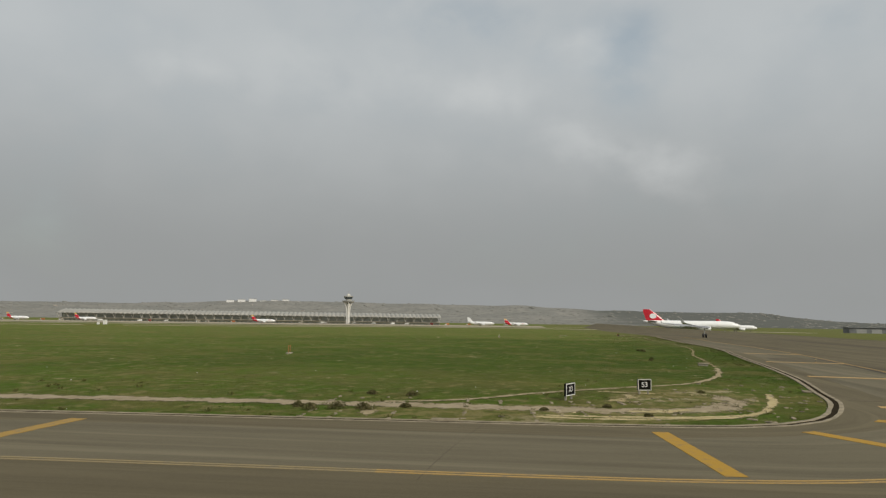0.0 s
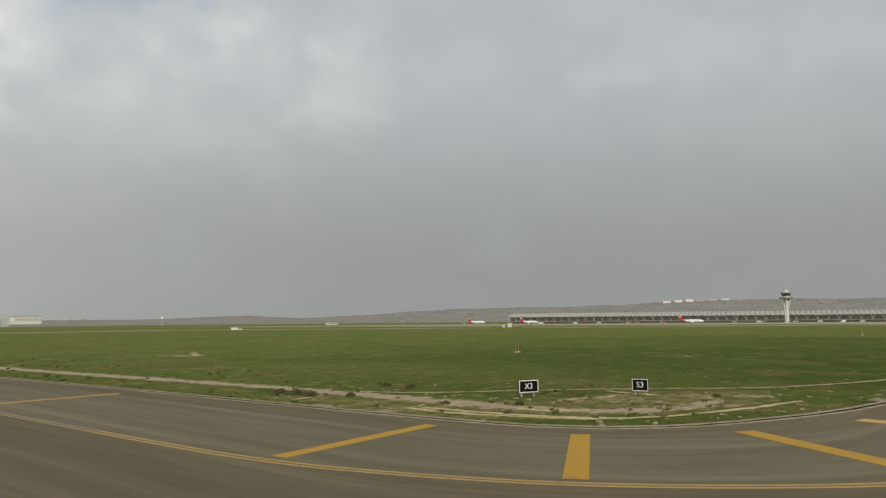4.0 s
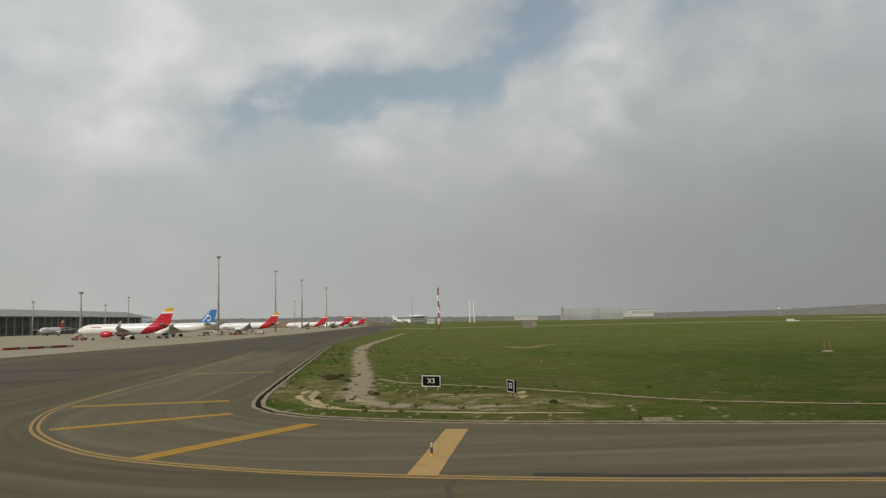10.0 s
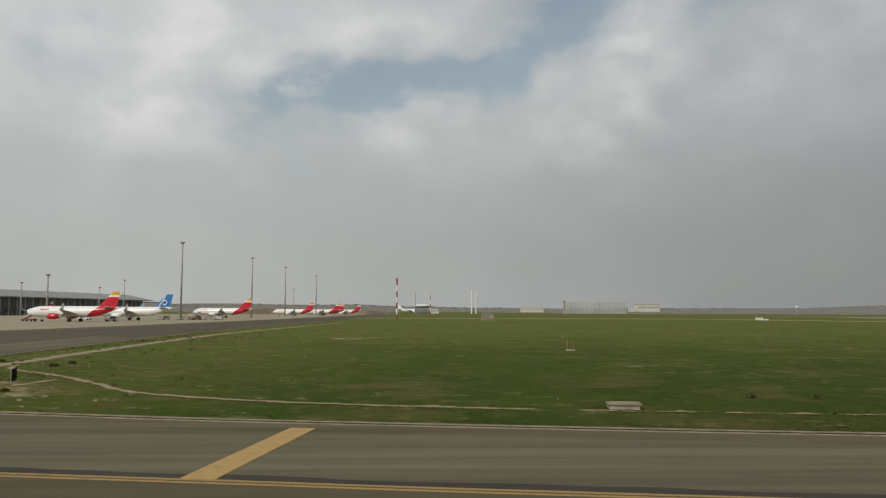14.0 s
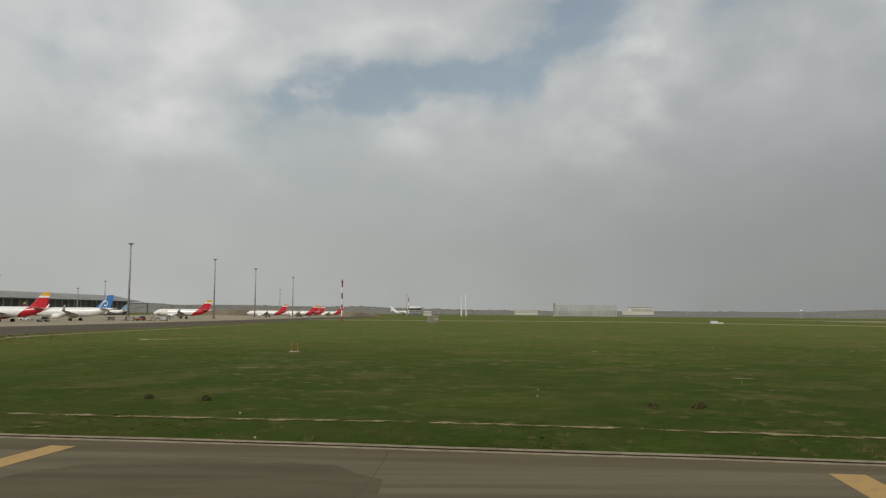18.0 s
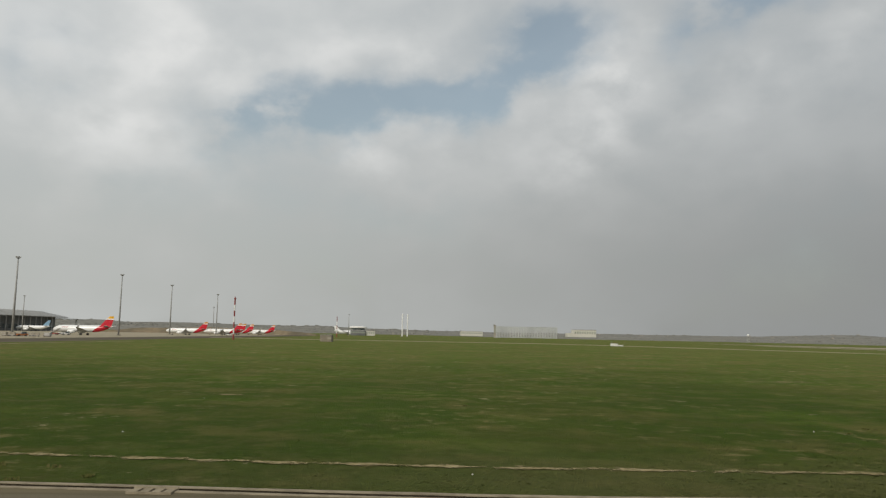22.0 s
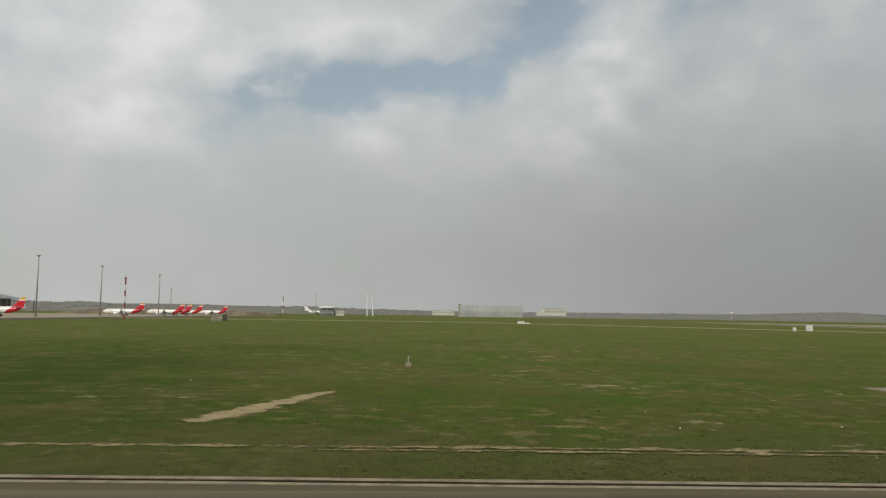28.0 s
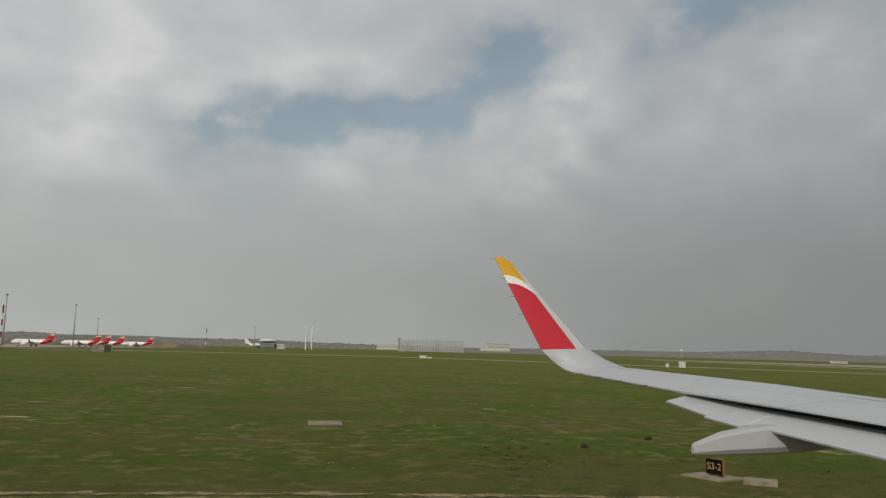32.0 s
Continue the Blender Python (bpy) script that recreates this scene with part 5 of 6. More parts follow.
# ---- the far terminal and its tower ----
def terminal():
    b = thing("terminal_building", pose(1452, 253, rise(1440, 600), 0, 0, 103.4), "long pale terminal with a wavy roof on slanting columns", "terminal")
    # local x runs along the building, local -y faces away from the field
    L, n = 787.0, 87
    step = L / n
    Geo().box(2, L - 2, -60, -12, 0, 6).make("base", PALE_WALL, b)
    Geo().box(6, L - 6, -56, -14, 6, 15.5).make("glazing", PALE_GLASS, b)
    Geo().box(0, L, -62, -4, 5.6, 6.6).make("deck", CONCRETE, b)
    prof = [(u / 6, 1.7 * math.sin(math.pi * u / 6)) for u in range(7)]
    vs = []
    for y, z in ((2, 15.2), (-20, 20.5), (-40, 23.0), (-66, 20.0)):
        vs += [(p * step * 0.97, y, z + h) for p, h in prof]
    for y, z in ((2, 14.6), (-20, 19.8), (-40, 22.3), (-66, 19.3)):
        vs += [(p * step * 0.97, y, z + h) for p, h in prof]
    fs = []
    for r in range(3):
        for i in range(6):
            a = r * 7 + i
            fs += [(a, a + 1, a + 8, a + 7), (a + 28, a + 35, a + 36, a + 29)]
    fs += [(i, i + 28, i + 29, i + 1) for i in range(6)]
    me = mesh_of("roof_bay", vs, fs, PALE_ROOF, True)
    col = mesh_of("column", *(lambda g: (g.v, g.f))(Geo().tube([(0, -6, 6.4), (-3.0, 0, 15.6)], [0.55, 0.4], 6).tube([(0, -6, 6.4), (3.0, 0, 15.6)], [0.55, 0.4], 6)), PALE_WALL)
    door = mesh_of("bay_opening", *(lambda g: (g.v, g.f))(Geo().box(2.0, 4.6, -12.2, -11.7, 0.3, 2.6)), PALE_GLASS)
    for k in range(n):
        o = new("roof_bay", me)
        o.parent, o.matrix_basis = b, pose(k * step, 0, 0)
        if k % 2 == 0:
            o = new("column", col)
            o.parent, o.matrix_basis = b, pose((k + 0.5) * step, 0, 0)
        o = new("bay_opening", door)
        o.parent, o.matrix_basis = b, pose(k * step, 0, 0)


terminal()
fv, ff = [], []
for i in range(29):
    for j in range(8):
        x, y = 1500 - 250 * i / 28 - 112 * j, 40 + 1080 * i / 28
        fv.append((x, y, rise(x, y) + 0.35))
ff = [(i * 8 + j, i * 8 + j + 1, (i + 1) * 8 + j + 1, (i + 1) * 8 + j) for i in range(28) for j in range(7)]
tagged(solid("pavement", fv, ff, APRON), "pale concrete apron before the far terminal", "apron", kind="structure")


def service_truck(x, y, turn, mat):
    v = thing("service_truck", pose(x, y, rise(x, y) + 0.35, 0, 0, turn), "small box-bodied airport service truck by the terminal", "truck", "service trucks by the terminal")
    Geo().box(-4.0, 1.6, -1.3, 1.3, 0.9, 3.6).make("body", mat, v)
    Geo().box(1.7, 3.6, -1.2, 1.2, 0.6, 2.5).make("cab", SIGN_WHITE, v)
    for px, py in ((-2.6, -1.1), (-2.6, 1.1), (2.6, -1.1), (2.6, 1.1)):
        Geo().tube([(px, py - 0.2, 0.5), (px, py + 0.2, 0.5)], [0.5, 0.5], 10).make("wheel", DARK, v)


rnd = random.Random(8)
for k in range(26):
    y = 120 + 36 * k + rnd.uniform(-14, 14)
    service_truck(1395 - 0.235 * y + rnd.uniform(-60, 10), y, rnd.uniform(60, 120), rnd.choice((SIGN_WHITE, SIGN_WHITE, MATT_RED, ORANGE, TAN, METAL)))
for k in range(7):
    q = k / 6
    x, y = 3482.6 + (3601.0 - 3482.6) * q, 1602.8 + (1292.9 - 1602.8) * q
    hb = thing("apartment_block", pose(x, y, 70, 0, 0, -75), "white apartment block on the far ridge", "building", "white blocks on the far ridge")
    Geo().box(-19, 17, -8, 8, 0, 12 + 4 * (k % 3)).make("wall", SIGN_WHITE, hb)
    Geo().box(-20, 18, -8.6, 8.6, 12 + 4 * (k % 3), 13 + 4 * (k % 3)).make("roof", PALE_ROOF, hb)
sheds = thing("cargo_shed", pose(712, -340, rise(712, -340)), "long dark brown cargo shed beyond the taxiway", "building")
Geo().box(-8, 8, -90, 66, -0.3, 5.6).make("wall", FACADE, sheds)
Geo().box(-9, 9, -91, 67, 5.6, 6.2).make("roof", FACADE, sheds)
for k in range(10):
    Geo().box(-8.15, -7.9, -86 + k * 15, -76 + k * 15, 0, 4.2).make("door", ROOF, sheds)
tw = thing("control_tower", pose(1220, 398, rise(1220, 398)), "pale airport control tower with flared glazed cab", "control tower")
Geo().tube([(0, 0, 0), (0, 0, 18), (0, 0, 32), (0, 0, 40)], [2.5, 2.3, 3.0, 5.6], 18).make("shaft", PALE_WALL, tw, smooth=True)
for k in range(6):
    a = 0.3 + k * math.pi / 3
    Geo().tube([(2.6 * math.cos(a), 2.6 * math.sin(a), 0), (2.9 * math.cos(a), 2.9 * math.sin(a), 20), (4.4 * math.cos(a), 4.4 * math.sin(a), 32), (8.2 * math.cos(a), 8.2 * math.sin(a), 40.5)], [0.8, 0.7, 0.7, 0.8], 8).make("rib", SIGN_WHITE, tw)
Geo().tube([(0, 0, 39.5), (0, 0, 41.2), (0, 0, 43.2), (0, 0, 44)], [7.5, 10.8, 11.4, 9.0], 24).make("gallery", ROOF, tw)
Geo().tube([(0, 0, 44), (0, 0, 46)], [5.6, 5.8], 18).make("neck", PALE_WALL, tw)
Geo().tube([(0, 0, 46), (0, 0, 50.5)], [6.6, 8.2], 24).make("cab", GLASS, tw)
Geo().tube([(0, 0, 50.5), (0, 0, 52), (0, 0, 53)], [8.8, 8.4, 5.0], 24).make("cab_roof", PALE_ROOF, tw)
Geo().tube([(0, 0, 53), (0, 0, 56)], [3.2, 2.4], 14).make("penthouse", PALE_WALL, tw)
Geo().tube([(0, 0, 56), (0, 0, 61)], [0.4, 0.2], 8).make("aerial", METAL, tw)

# ---- smaller buildings and gear about the field ----
def block(name, x0, x1, y0, y1, h, mat, label, category, windows=0, roof_mat=None, base=None):
    cx, cy = (x0 + x1) / 2, (y0 + y1) / 2
    g = rise(cx, cy) if base is None else base
    b = thing(name, pose(cx, cy, g), label, category)
    w, d = (x1 - x0) / 2, (y1 - y0) / 2
    Geo().box(-w, w, -d, d, -0.3, h).make("wall", mat, b)
    e = 0.03 * h
    Geo().box(-w - e, w + e, -d - e, d + e, h, h + max(0.15, 0.06 * h)).make("roof", roof_mat or ROOF, b)
    if windows:
        s = 2 * w / windows
        me = mesh_of("window", *(lambda q: (q.v, q.f))(Geo().box(s * 0.2, s * 0.8, -0.08, 0.06, h * 0.42, h * 0.78)), GLASS if h < 7 else PALE_GLASS)
        for k in range(windows):
            o = new("window", me)
            o.parent, o.matrix_basis = b, pose(-w + k * s, -d, 0)
    return b


hut = block("equipment_hut", -19.6, -14.4, 342, 351, 2.9, BROWN_WALL, "small brown concrete equipment hut on the grass", "hut")
Geo().box(-1.6, -0.3, -4.62, -4.46, 0, 2.1).make("door", BROWN_WALL, hut)
Geo().box(0.8, 2.6, -4.58, -4.46, 1.2, 2.0).make("vent", TAN, hut)
block("warehouse", 130, 169, 1325, 1350, 7.5, PALE_WALL, "long low white warehouse at the far edge", "building", 12, PALE_ROOF, -0.6)
off = block("office_building", 316, 354, 1244, 1266, 11.5, PALE_WALL, "pale stepped office building far across the grass", "building", 9, PALE_ROOF, 1.0)
Geo().box(-30, -17, -10, 8, -0.3, 6.0).make("wing", PALE_WALL, off)
pav = block("pavilion", -62, -38, 1228, 1250, 8.5, FACADE, "low glazed pavilion with a white roof", "building", 8, SIGN_WHITE)
Geo().loft([[(r * math.cos(a), 0.62 * r * math.sin(a), z) for a in [2 * math.pi * j / 24 for j in range(24)]] for r, z in ((12.5, 11.6), (15.5, 12.6), (13, 14.6), (6, 15.6))]).make("canopy", SIGN_WHITE, pav, "oval white canopy roof", True)
Geo().tube([(0, 0, 8.5), (0, 0, 11.7)], [10.5, 11.5], 20).make("clerestory", GLASS, pav)
block("store", -36, -22, 1232, 1246, 8.0, PALE_WALL, "small pale store building by the pavilion", "building", 4)
block("pump_house", 153.4, 156, 1052, 1055, 17.5, TAN, "narrow tan tower block beside the blast fence", "building", 2, TAN, -2)
fence = thing("blast_fence", pose(157, 1078, -2), "tall silver-grey louvred blast fence", "fence")
for z in (0.2, 5.4, 10.6, 15.9):
    Geo().box(0, 94, 0.15, 0.6, z, z + 0.6).make("rail", LOUVRE, fence)
sl = mesh_of("slat", *(lambda q: (q.v, q.f))(Geo().box(0.2, 1.85, -0.3, 0.1, 0.2, 16.6)), LOUVRE)
for k in range(40):
    o = new("slat", sl)
    o.parent, o.matrix_basis = fence, pose(k * 2.35, 0, 0, 0, 0, 4 * ((k * 7) % 3 - 1))
for x, y in ((22.4, 1071.0), (30.0, 1085.0)):
    m = thing("aerial_pole", pose(x, y, rise(x, y)), "tall slim white aerial pole", "pole", "pair of aerial poles")
    Geo().tube([(0, 0, 0), (0, 0, 33)], [0.95, 0.8], 10).make("pole", WHITE, m)
    Geo().box(-1.2, 1.2, -1.2, 1.2, 0, 0.8).make("footing", CONCRETE, m)
rad = thing("radar_tower", pose(1189.6, 2415, 0), "white radar dome on a lattice tower", "radar")
Geo().tube([(0, 0, 10), (0, 0, 10.8), (0, 0, 12.5), (0, 0, 14.5), (0, 0, 16), (0, 0, 16.8)], [1.2, 3.2, 4.2, 4.2, 2.8, 0.5], 16).make("dome", WHITE, rad, smooth=True)
for a in range(4):
    c, s = (-1) ** (a // 2) * 2.5, (-1) ** (a % 2) * 2.5
    Geo().tube([(c * 1.3, s * 1.3, -12), (c, s, 10)], [0.35, 0.3], 6).make("leg", METAL, rad)
Geo().box(-3.4, 3.4, -3.4, 3.4, 9.6, 10.1).make("platform", METAL, rad)
for x0, x1, y, h in ((211.3, 213.4, 254.5, 2.0), (206.4, 207.2, 254.5, 1.2)):
    b = block("equipment_cabinet", x0, x1, y, y + 0.9, h, SIGN_WHITE, "white equipment cabinet standing in the grass", "cabinet", 0, PALE_WALL, -0.75)
    Geo().box(-(x1 - x0) / 2 + 0.2, -0.1, -0.50, -0.44, 0.2, h - 0.3).make("door", PALE_WALL, b)

gm = []
for r, z in ((16.0, -0.35), (11.0, 0.30), (6.0, 0.78)):
    gm.append([(210 + r * math.cos(a), 255 + r * math.sin(a), rise(210, 255) + z) for a in [2 * math.pi * j / 24 for j in range(24)]])
tagged(Geo().loft(gm).make("mound", GRASS, smooth=True), "low grassy rise under the white cabinets", "mound", kind="structure")

shelter = block("equipment_shelter", 129, 132.4, 386, 388, 1.2, SIGN_WHITE, "low white equipment shelter out on the grass", "hut", 0, PALE_WALL)
Geo().box(2.0, 4.6, -0.7, 0.7, -0.2, 0.6).make("annex", SIGN_WHITE, shelter)
Geo().tube([(-1.2, 0, 1.2), (-1.2, 0, 2.6)], [0.08, 0.06], 8).make("aerial", METAL, shelter)
block("fire_station", 990, 1018, 1310, 1322, 4.5, PALE_WALL, "small pale building with a red roof", "building", 7, ORANGE, -8.0)


def edge_light(x, y, kind):
    """Yellow twin-post frame lamp, or a small marker post with a head."""
    g = rise(x, y)
    if kind == "frame":
        s = thing("approach_light", pose(x, y, g), "yellow twin-post light frame on a concrete base", "field light")
        Geo().box(-0.5, 0.5, -0.25, 0.25, -0.05, 0.10).make("base", CONCRETE, s)
        for k in (-0.32, 0.32):
            Geo().tube([(k, 0, 0.1), (k, 0, 0.90)], [0.026, 0.026], 8).make("post", ORANGE, s)
            Geo().tube([(k, 0, 0.86), (k, 0, 0.98)], [0.045, 0.035], 8).make("lamp", ORANGE, s)
    elif kind == "box":
        s = thing("approach_light", pose(x, y, g), "pale lamp on a stubby concrete plinth", "field light")
        Geo().box(-0.24, 0.24, -0.22, 0.22, -0.05, 0.30).make("base", BROWN_WALL, s)
        Geo().tube([(0, 0, 0.30), (0, 0, 0.66)], [0.035, 0.035], 8).make("post", METAL, s)
        Geo().tube([(0, 0, 0.66), (0, 0, 0.80)], [0.08, 0.06], 10).make("lamp", CONCRETE, s)
    else:
        s = thing("edge_marker", pose(x, y, g + 0.03) @ Matrix.Scale(0.66, 4), "small yellow and blue taxiway edge marker", "edge light", "taxiway edge markers")
        Geo().tube([(0, 0, 0), (0, 0, 0.12)], [0.09, 0.07], 10).make("base", AMBER, s)
        Geo().tube([(0, 0, 0.12), (0, 0, 0.42)], [0.06, 0.06], 8).make("stem", NAVY, s)
        Geo().tube([(0, 0, 0.42), (0, 0, 0.58), (0, 0, 0.64)], [0.06, 0.06, 0.035], 10).make("lens", PALE_AMBER, s)


edge_light(-31.1, 80.2, "frame")
edge_light(65.9, 59.9, "box")
for x, y in ((-75.72, 27.1), (-27.2, 19.0)):
    edge_light(x, y, "marker")
pit = thing("drain_pit", pose(-37.98, 33.81, 0, 0, 0, -6), "low pale concrete drain pit in the grass", "drain pit")
Geo().box(-0.66, 0.66, -0.42, 0.42, -0.1, 0.18).make("plinth", CONCRETE, pit)
Geo().box(-0.74, 0.74, -0.5, 0.5, 0.18, 0.24).make("lid", KERB, pit)
slab = thing("concrete_slab", pose(95.1, 43.2, 0.0, 0, 0, 4), "flat pale concrete slab sunk in the grass", "slab")
Geo().box(-0.8, 0.8, -0.9, 0.9, -0.1, 0.045).make("lid", KERB, slab)
Geo().box(-0.95, 0.95, -1.05, 1.05, -0.1, 0.03).make("rim", BROWN_WALL, slab)

lid = thing("concrete_slab", pose(111.0, 25.1, 0.0, 0, 0, -30), "small square concrete cover beside a taxiway sign", "slab")
Geo().box(-0.55, 0.55, -0.4, 0.4, -0.1, 0.05).make("rim", KERB, lid)
Geo().box(-0.4, 0.4, -0.27, 0.27, -0.1, 0.056).make("lid", BROWN_WALL, lid)


def kerb_drain(x, y, turn):
    d = thing("kerb_drain", pose(x, y, 0.03, 0, 0, turn), "broken pale concrete drain inlet in the kerb", "drain inlet", "drain inlets along the kerb")
    Geo().box(-0.6, 0.6, -0.3, -0.24, 0, 0.06).make("sill", KERB, d)
    Geo().box(-0.6, 0.6, 0.24, 0.3, 0, 0.08).make("sill", KERB, d)
    for k in range(4):
        Geo().box(-0.56 + k * 0.31, -0.36 + k * 0.31, -0.24, 0.24, 0, 0.05).make("grate_bar", KERB, d)


kerb_drain(-66.15, 33.35, -13)
kerb_drain(-84.9, 54.7, 95)
kerb_drain(9.4, 20.5, -4)

# ---- hills, woods and houses on the skyline ----
PROFILE = [(-180, 0.3), (-60, 0.3), (-30, 0.42), (-12, 0.34), (-5, 0.28), (2, 0.14), (10, 0.06), (20, 0.12), (27, 0.10), (31, 0.30), (35, 0.22), (38, 0.10), (42, 0.28), (46, 0.60), (52, 0.78), (60, 0.82), (66, 1.14), (72, 1.2), (88, 1.10), (95, 0.78), (99, 0.75), (104, 0.76), (106, 0.70), (108, 0.48), (110, 0.22), (112, 0.12), (130, 0.1), (180, 0.3)]


def skyline(az):
    for (a, e), (b, f) in zip(PROFILE, PROFILE[1:]):
        if a <= az <= b:
            return e + (f - e) * (az - a) / (b - a)


hv, hf, rows, cols = [], [], 7, 480
for i in range(cols):
    az = -180 + 360 * i / cols
    s, c = math.sin(radians(az)), math.cos(radians(az))
    top = math.tan(radians(skyline(az))) * 3900 + 4.4
    for j in range(rows):
        u = j / (rows - 1)
        r = 2500 + 1500 * u
        z = -13 + (top + 13) * min(1.0, u * 1.15) ** 1.5 if u < 0.9 else top - 8 * (u - 0.93)
        z += (6 + 8 * u) * noise.noise(Vector((s * r * 0.004, c * r * 0.004, 3.0))) * min(1, (top + 8) / 40) * (1 if u < 0.99 else 0.4)
        hv.append((s * r, c * r, z))
for i in range(cols):
    for j in range(rows - 1):
        a, b = i * rows + j, ((i + 1) % cols) * rows + j
        hf.append((a, a + 1, b + 1, b))
tagged(solid("backdrop", hv, hf, HAZED_HILLS, smooth=True), "low scrub-covered hills on the horizon, paled by painted haze", "hills", kind="structure")
woods, houses = Geo(), Geo()
rnd = random.Random(11)
for k in range(5200):
    i, j = rnd.randrange(cols), rnd.choice((1, 2, 3, 3, 4, 4, 5, 5, 5, 6))
    az = -180 + 360 * i / cols
    if not -40 < az < 125:
        continue
    p = Vector(hv[i * rows + j]).lerp(Vector(hv[((i + 1) % cols) * rows + max(0, j - 1)]), rnd.random())
    if k > 2600 and not (94 < az < 114 or -30 < az < 6):
        continue
    r, h = (rnd.uniform(5, 14), rnd.uniform(1.2, 3.6)) if k <= 2600 else (rnd.uniform(8, 18), rnd.uniform(1.5, 4))
    n = 6
    vs = [(p.x + r * math.cos(q) * rnd.uniform(0.7, 1.2), p.y + r * math.sin(q) * rnd.uniform(0.7, 1.2), p.z - 1) for q in [2 * math.pi * m / n for m in range(n)]]
    vs += [(p.x + 0.6 * r * math.cos(q), p.y + 0.6 * r * math.sin(q), p.z + h * rnd.uniform(0.7, 1.0)) for q in [2 * math.pi * m / n for m in range(n)]]
    woods.add(vs, [(m, (m + 1) % n, (m + 1) % n + n, m + n) for m in range(n)] + [tuple(range(n, 2 * n))])
for k in range(45):
    az = rnd.choice((rnd.uniform(44, 54), rnd.uniform(44, 54), rnd.uniform(62, 74), rnd.uniform(26, 36), rnd.uniform(-10, 20)))
    i = int((az + 180) / 360 * cols)
    p = Vector(hv[i * rows + rnd.choice((1, 2, 3, 4, 5))])
    w, h = rnd.uniform(3, 8), rnd.uniform(2, 4)
    houses.box(-w, w, -5, 5, -2, h, pose(p.x, p.y, p.z, 0, 0, -az + rnd.uniform(-25, 25)))
tagged(woods.make("woods", HAZED_TREES), "scattered dark trees on the far hills, greyed by painted haze", "trees", kind="stuff")
tagged(houses.make("houses", HOUSE), "scattered pale houses on the far hills", "houses", kind="stuff")

# earth bank and low service roads across the field
bank = spline([Vector(p) for p in ((-330, 885), (-250, 900), (-160, 915), (-85, 930))], 12)
bv, bf = [], []
for i, p in enumerate(bank):
    h = 7.5 * max(0.0, math.sin(math.pi * i / (len(bank) - 1))) ** 0.6 + 1.2 * noise.noise(Vector((p.x * 0.04, 0, 0)))
    bv += [(p.x, p.y - 14, rise(p.x, p.y) - 0.3), (p.x, p.y - 5, rise(p.x, p.y) + h * 0.75), (p.x, p.y, rise(p.x, p.y) + h), (p.x, p.y + 40, rise(p.x, p.y) - 0.3)]
bf = [(i * 4 + j, i * 4 + j + 1, i * 4 + j + 5, i * 4 + j + 4) for i in range(len(bank) - 1) for j in range(3)]
tagged(solid("earth_bank", bv, bf, EARTH_FACE), "low brown bank of bare earth beyond the apron", "bank", kind="structure")
for pts, w in (([(-90, 430), (0, 420), (120, 400), (260, 330), (420, 230), (900, 60), (1300, -60)], 7), ([(470, 900), (500, 520), (560, 200), (600, -200)], 25)):
    line = spline([Vector(p) for p in pts], 20)
    tagged(solid("road", *band(line, -w / 2, w / 2, 0.0, 0.12), APRON), "pale service road across the grass", "road", kind="structure")

# ---- grass, weeds, shrubs and stones near the taxiway ----
blades, weeds, stones = Geo(), Geo(), Geo()
rnd = random.Random(21)
verge = [p for p in edge if p.y < 140 and p.x < 128]
for k in range(30000):
    i = rnd.randrange(1, len(verge) - 1)
    d = (verge[i + 1] - verge[i - 1]).normalized()
    off = 1.0 + 16 * rnd.random() ** 1.8
    p = verge[i] + Vector((-d.y, d.x)) * off + d * rnd.uniform(-0.8, 0.8)
    g = rise(p.x, p.y) - 0.02
    for m in range(3):
        h, a, w = rnd.uniform(0.02, 0.045), rnd.uniform(0, math.pi), rnd.uniform(0.012, 0.03)
        x, y = p.x + rnd.uniform(-0.10, 0.10), p.y + rnd.uniform(-0.10, 0.10)
        c, s = math.cos(a) * w, math.sin(a) * w
        blades.add([(x - c, y - s, g), (x + c, y + s, g), (x - s * 5 * rnd.uniform(0.6, 1.4), y + c * 5 * rnd.uniform(0.6, 1.4), g + h)], [(0, 1, 2)])
for k in range(520):
    i = rnd.randrange(1, len(verge) - 1)
    d = (verge[i + 1] - verge[i - 1]).normalized()
    near = verge[i].x < -60
    off = 1.0 + (16 if near else 26) * rnd.random() ** 1.5
    p = verge[i] + Vector((-d.y, d.x)) * off
    if noise.noise(Vector((p.x * 0.12, p.y * 0.12, 2))) < (-0.25 if near else 0.28) or p.x > -60 and k % 3:
        continue
    h, g = rnd.uniform(0.05, 0.20 if near else 0.09), rise(p.x, p.y) - 0.02
    for m in range(16):
        a, r = rnd.uniform(0, 6.28), rnd.uniform(0.03, 0.24)
        q = (p.x + math.cos(a) * r, p.y + math.sin(a) * r, g + h * rnd.uniform(0.5, 1.1))
        b = ((p.x + q[0]) / 2 + rnd.uniform(-0.05, 0.05), (p.y + q[1]) / 2 + rnd.uniform(-0.05, 0.05))
        weeds.add([(b[0] - 0.025, b[1], g), (b[0] + 0.025, b[1], g), (q[0] + 0.02, q[1], q[2]), (q[0] - 0.015, q[1] + 0.015, q[2] + 0.02)], [(0, 1, 2, 3)])
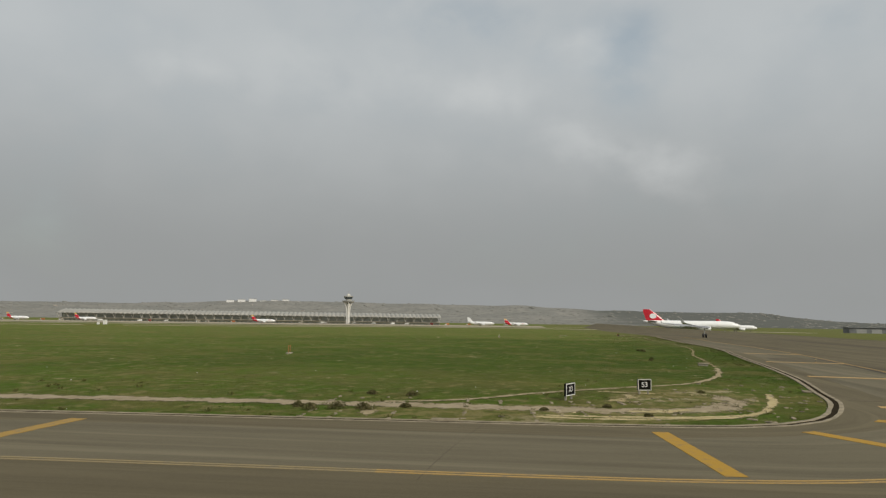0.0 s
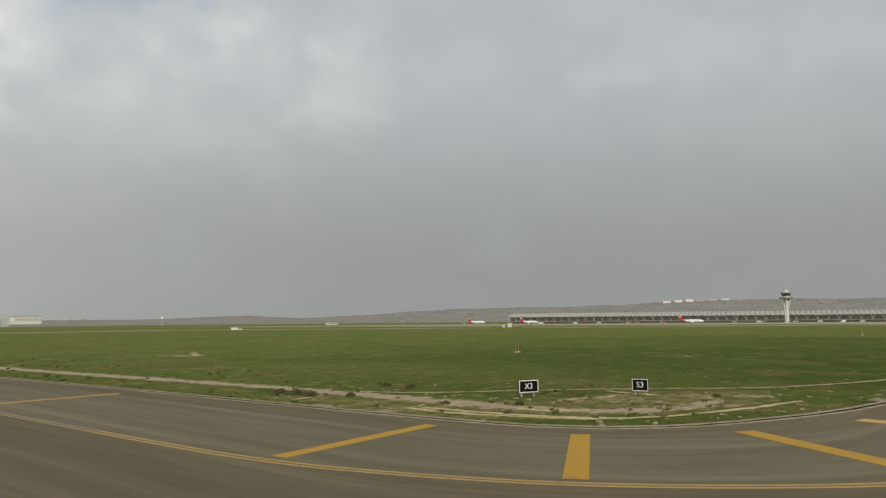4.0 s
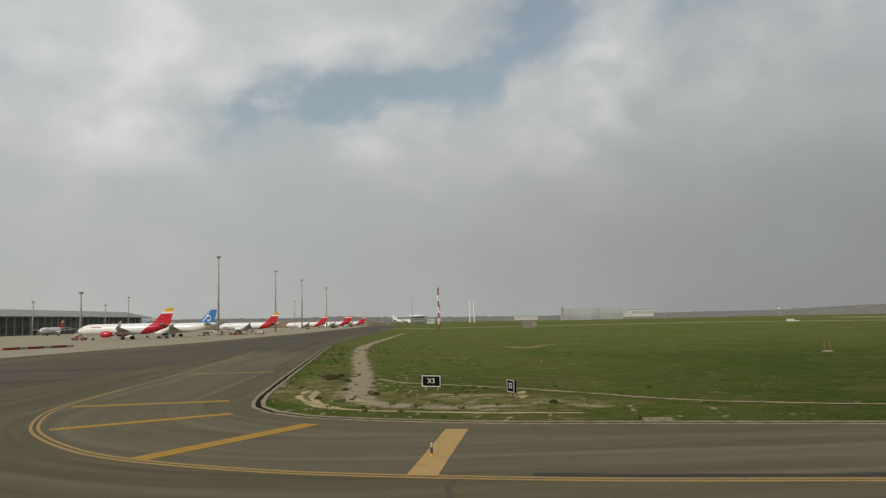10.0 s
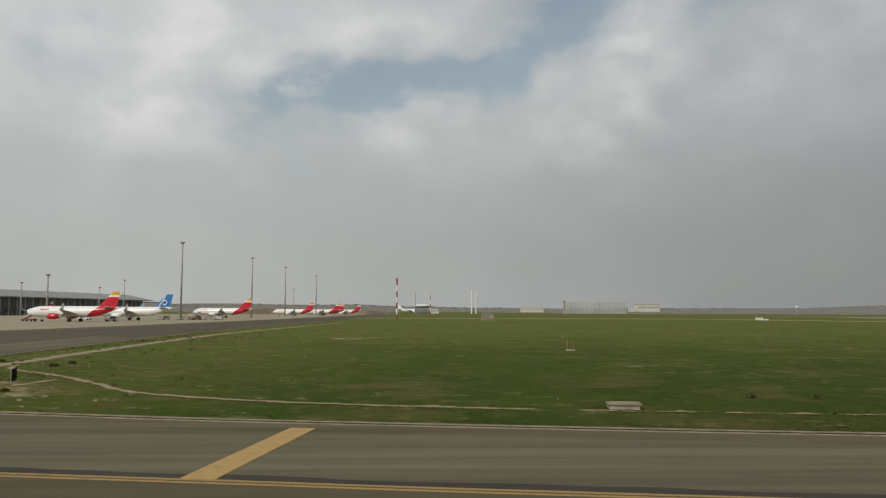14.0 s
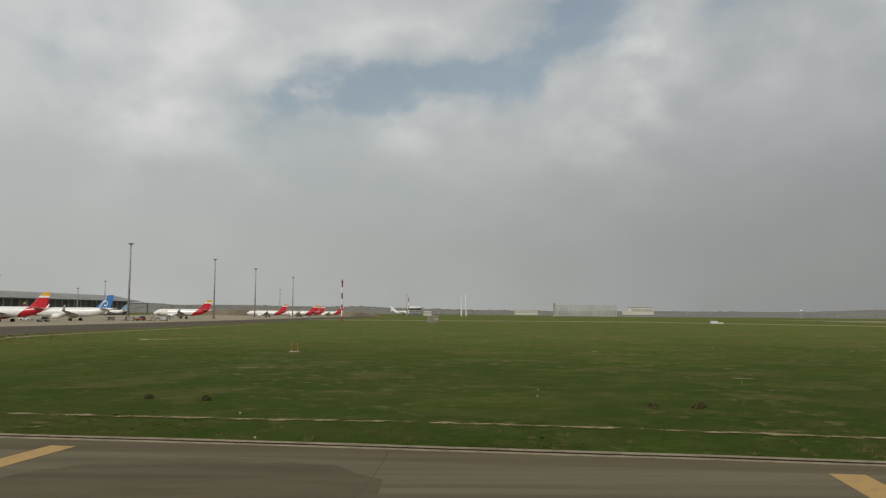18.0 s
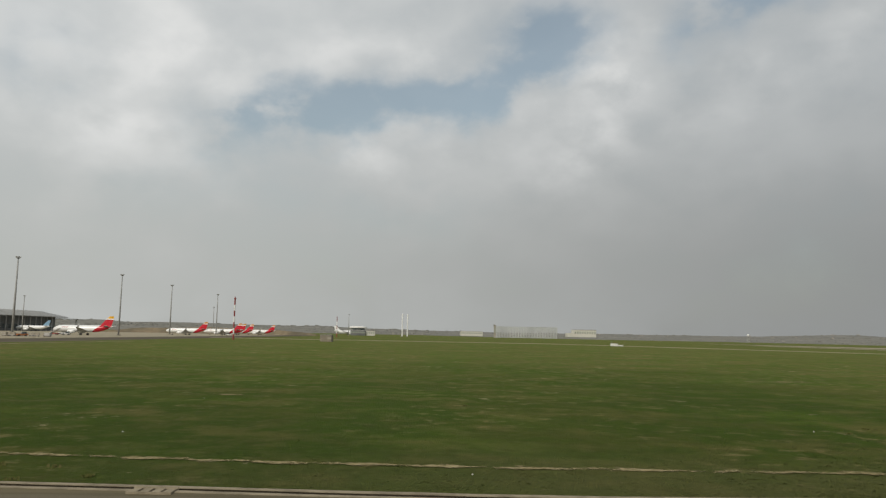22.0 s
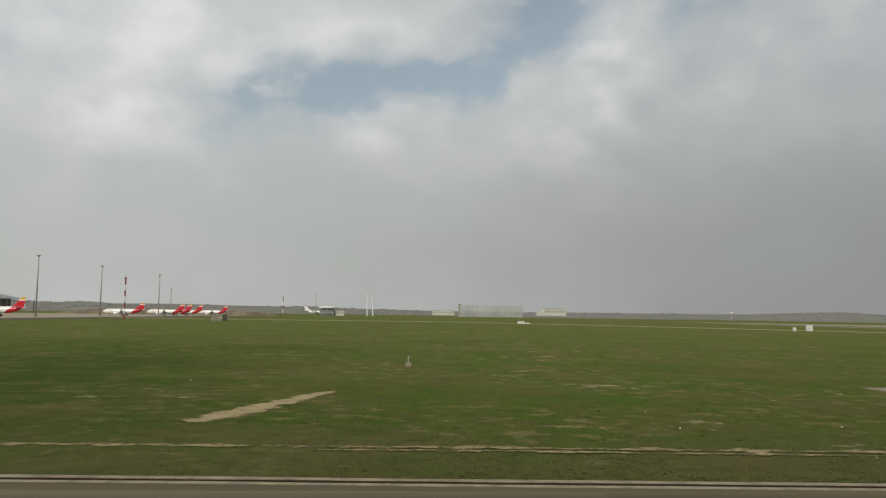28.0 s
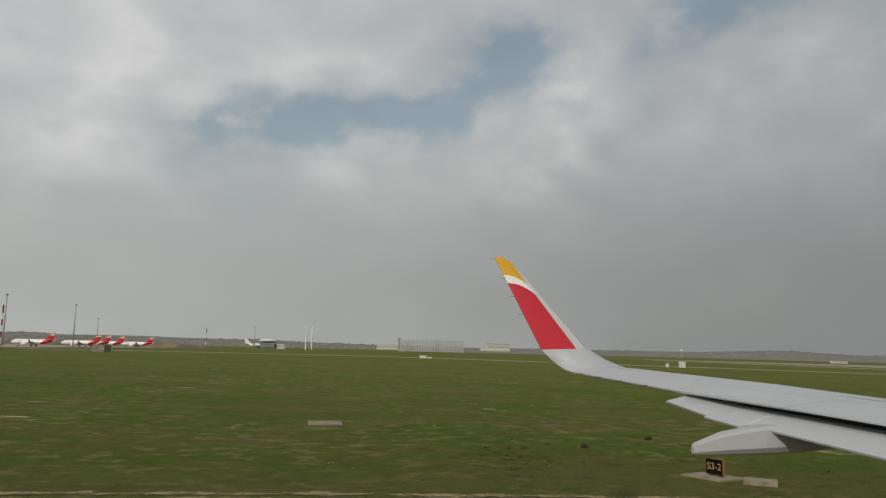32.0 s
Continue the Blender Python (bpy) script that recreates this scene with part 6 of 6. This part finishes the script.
for k in range(420):
    i = rnd.randrange(1, len(verge) - 1)
    if not -38 < verge[i].x < 6:
        continue
    d = (verge[i + 1] - verge[i - 1]).normalized()
    p = verge[i] + Vector((-d.y, d.x)) * rnd.uniform(0.8, 4.2)
    for m in range(9):
        a, r, h = rnd.uniform(0, 6.28), rnd.uniform(0.02, 0.22), rnd.uniform(0.03, 0.12)
        x, y, g = p.x + math.cos(a) * r, p.y + math.sin(a) * r, rise(p.x, p.y) - 0.02
        weeds.add([(x - 0.05, y, g), (x + 0.05, y, g), (x + 0.03, y + 0.03, g + h), (x - 0.03, y + 0.02, g + h)], [(0, 1, 2, 3)])
for k in range(36):
    i = rnd.randrange(1, len(verge) - 1)
    d = (verge[i + 1] - verge[i - 1]).normalized()
    p = verge[i] + Vector((-d.y, d.x)) * (1.2 + 32 * rnd.random() ** 1.4)
    r, g = rnd.uniform(0.012, 0.035), rise(p.x, p.y)
    stones.box(-r, r, -r * 0.8, r * 0.8, -0.03, r * 0.9, pose(p.x, p.y, g, rnd.uniform(-20, 20), rnd.uniform(-20, 20), rnd.uniform(0, 90)))
tufts = Geo()
for k in range(9000):
    i = rnd.randrange(1, len(verge) - 1)
    d = (verge[i + 1] - verge[i - 1]).normalized()
    p = verge[i] + Vector((-d.y, d.x)) * (0.9 + 30 * rnd.random() ** 1.5) + d * rnd.uniform(-0.8, 0.8)
    if noise.noise(Vector((p.x * 0.25, p.y * 0.25, 6.0))) < -0.1:
        continue
    g, size = rise(p.x, p.y) - 0.02, rnd.uniform(0.05, 0.16)
    for m in range(5):
        a, h = rnd.uniform(0, 6.28), size * rnd.uniform(0.12, 0.32)
        x, y = p.x + math.cos(a) * size, p.y + math.sin(a) * size
        c, q = -math.sin(a) * size * 0.5, math.cos(a) * size * 0.5
        tufts.add([(x - c, y - q, g), (x + c, y + q, g), (p.x + math.cos(a) * size * 0.3, p.y + math.sin(a) * size * 0.3, g + h)], [(0, 1, 2)])
tagged(tufts.make("grass", GRASS), "uneven tufts of grass along the taxiway", "grass", kind="stuff")
gravel = Geo()
for k in range(2600):
    i = rnd.randrange(1, len(verge) - 1)
    if verge[i].x > -62 or verge[i].y > 62:
        continue
    d = (verge[i + 1] - verge[i - 1]).normalized()
    p = verge[i] + Vector((-d.y, d.x)) * (0.8 + 9 * rnd.random() ** 1.2)
    if noise.noise(Vector((p.x * 0.4, p.y * 0.4, 8.0))) < -0.05:
        continue
    r = rnd.uniform(0.02, 0.09)
    gravel.box(-r * 1.6, r * 1.6, -r, r, -0.03, r * 0.5, pose(p.x, p.y, 0.01, rnd.uniform(-12, 12), rnd.uniform(-12, 12), rnd.uniform(0, 180)))
tagged(gravel.make("gravel", KERB), "broken concrete and gravel strewn over the corner verge", "gravel", kind="stuff")
tagged(blades.make("grass", GRASS), "short green and dry grass along the taxiway", "grass", kind="stuff")
tagged(weeds.make("weeds", WEED), "dark straggly weeds along the verge", "weeds", kind="stuff")
tagged(stones.make("stones", PALE_WALL), "small white stones and litter in the grass", "stones", kind="stuff")


def shrub(x, y, r, h):
    s, q = Geo(), random.Random(int(x * 7 + y))
    r, h = r * 0.85, h * 0.75
    g = rise(x, y)
    for m in range(460):
        a, e, k = q.uniform(0, 6.28), q.uniform(0.0, 1.5), q.uniform(0.35, 1.0)
        p = Vector((x + math.cos(a) * math.cos(e) * r * k, y + math.sin(a) * math.cos(e) * r * k, g + 0.01 + math.sin(e) * h * k))
        t = Vector((q.uniform(-1, 1), q.uniform(-1, 1), q.uniform(-0.3, 1))) * 0.055
        u = Vector((q.uniform(-1, 1), q.uniform(-1, 1), q.uniform(-1, 1))) * 0.03
        s.add([p - t, p + u, p + t, p - u], [(0, 1, 2, 3)])
    tagged(s.make("shrub", BUSH), "small dark shrub in the grass", "shrub", "shrubs in the grass")


for x, y, r, h in ((-5.9, 35.2, 0.34, 0.34), (-3.8, 35.2, 0.36, 0.34), (-3.4, 35.7, 0.34, 0.3), (-30.3, 37.9, 0.30, 0.26), (-27.3, 37.3, 0.30, 0.28), (-82.4, 61.5, 0.55, 0.4), (-81.9, 60.3, 0.7, 0.5), (-82.0, 59.0, 0.6, 0.45), (-81.5, 62.4, 0.4, 0.3), (-75.0, 57.8, 0.5, 0.35), (-74.7, 60.2, 0.4, 0.3), (-80.6, 57.2, 0.4, 0.3), (-78.2, 47.2, 0.3, 0.22), (-69.0, 40.6, 0.3, 0.22), (-81.4, 45.6, 0.3, 0.2), (-80.2, 50.4, 0.3, 0.2), (107.5, 34.2, 0.24, 0.2), (112, 37.7, 0.26, 0.2)):
    shrub(x, y, r, h)
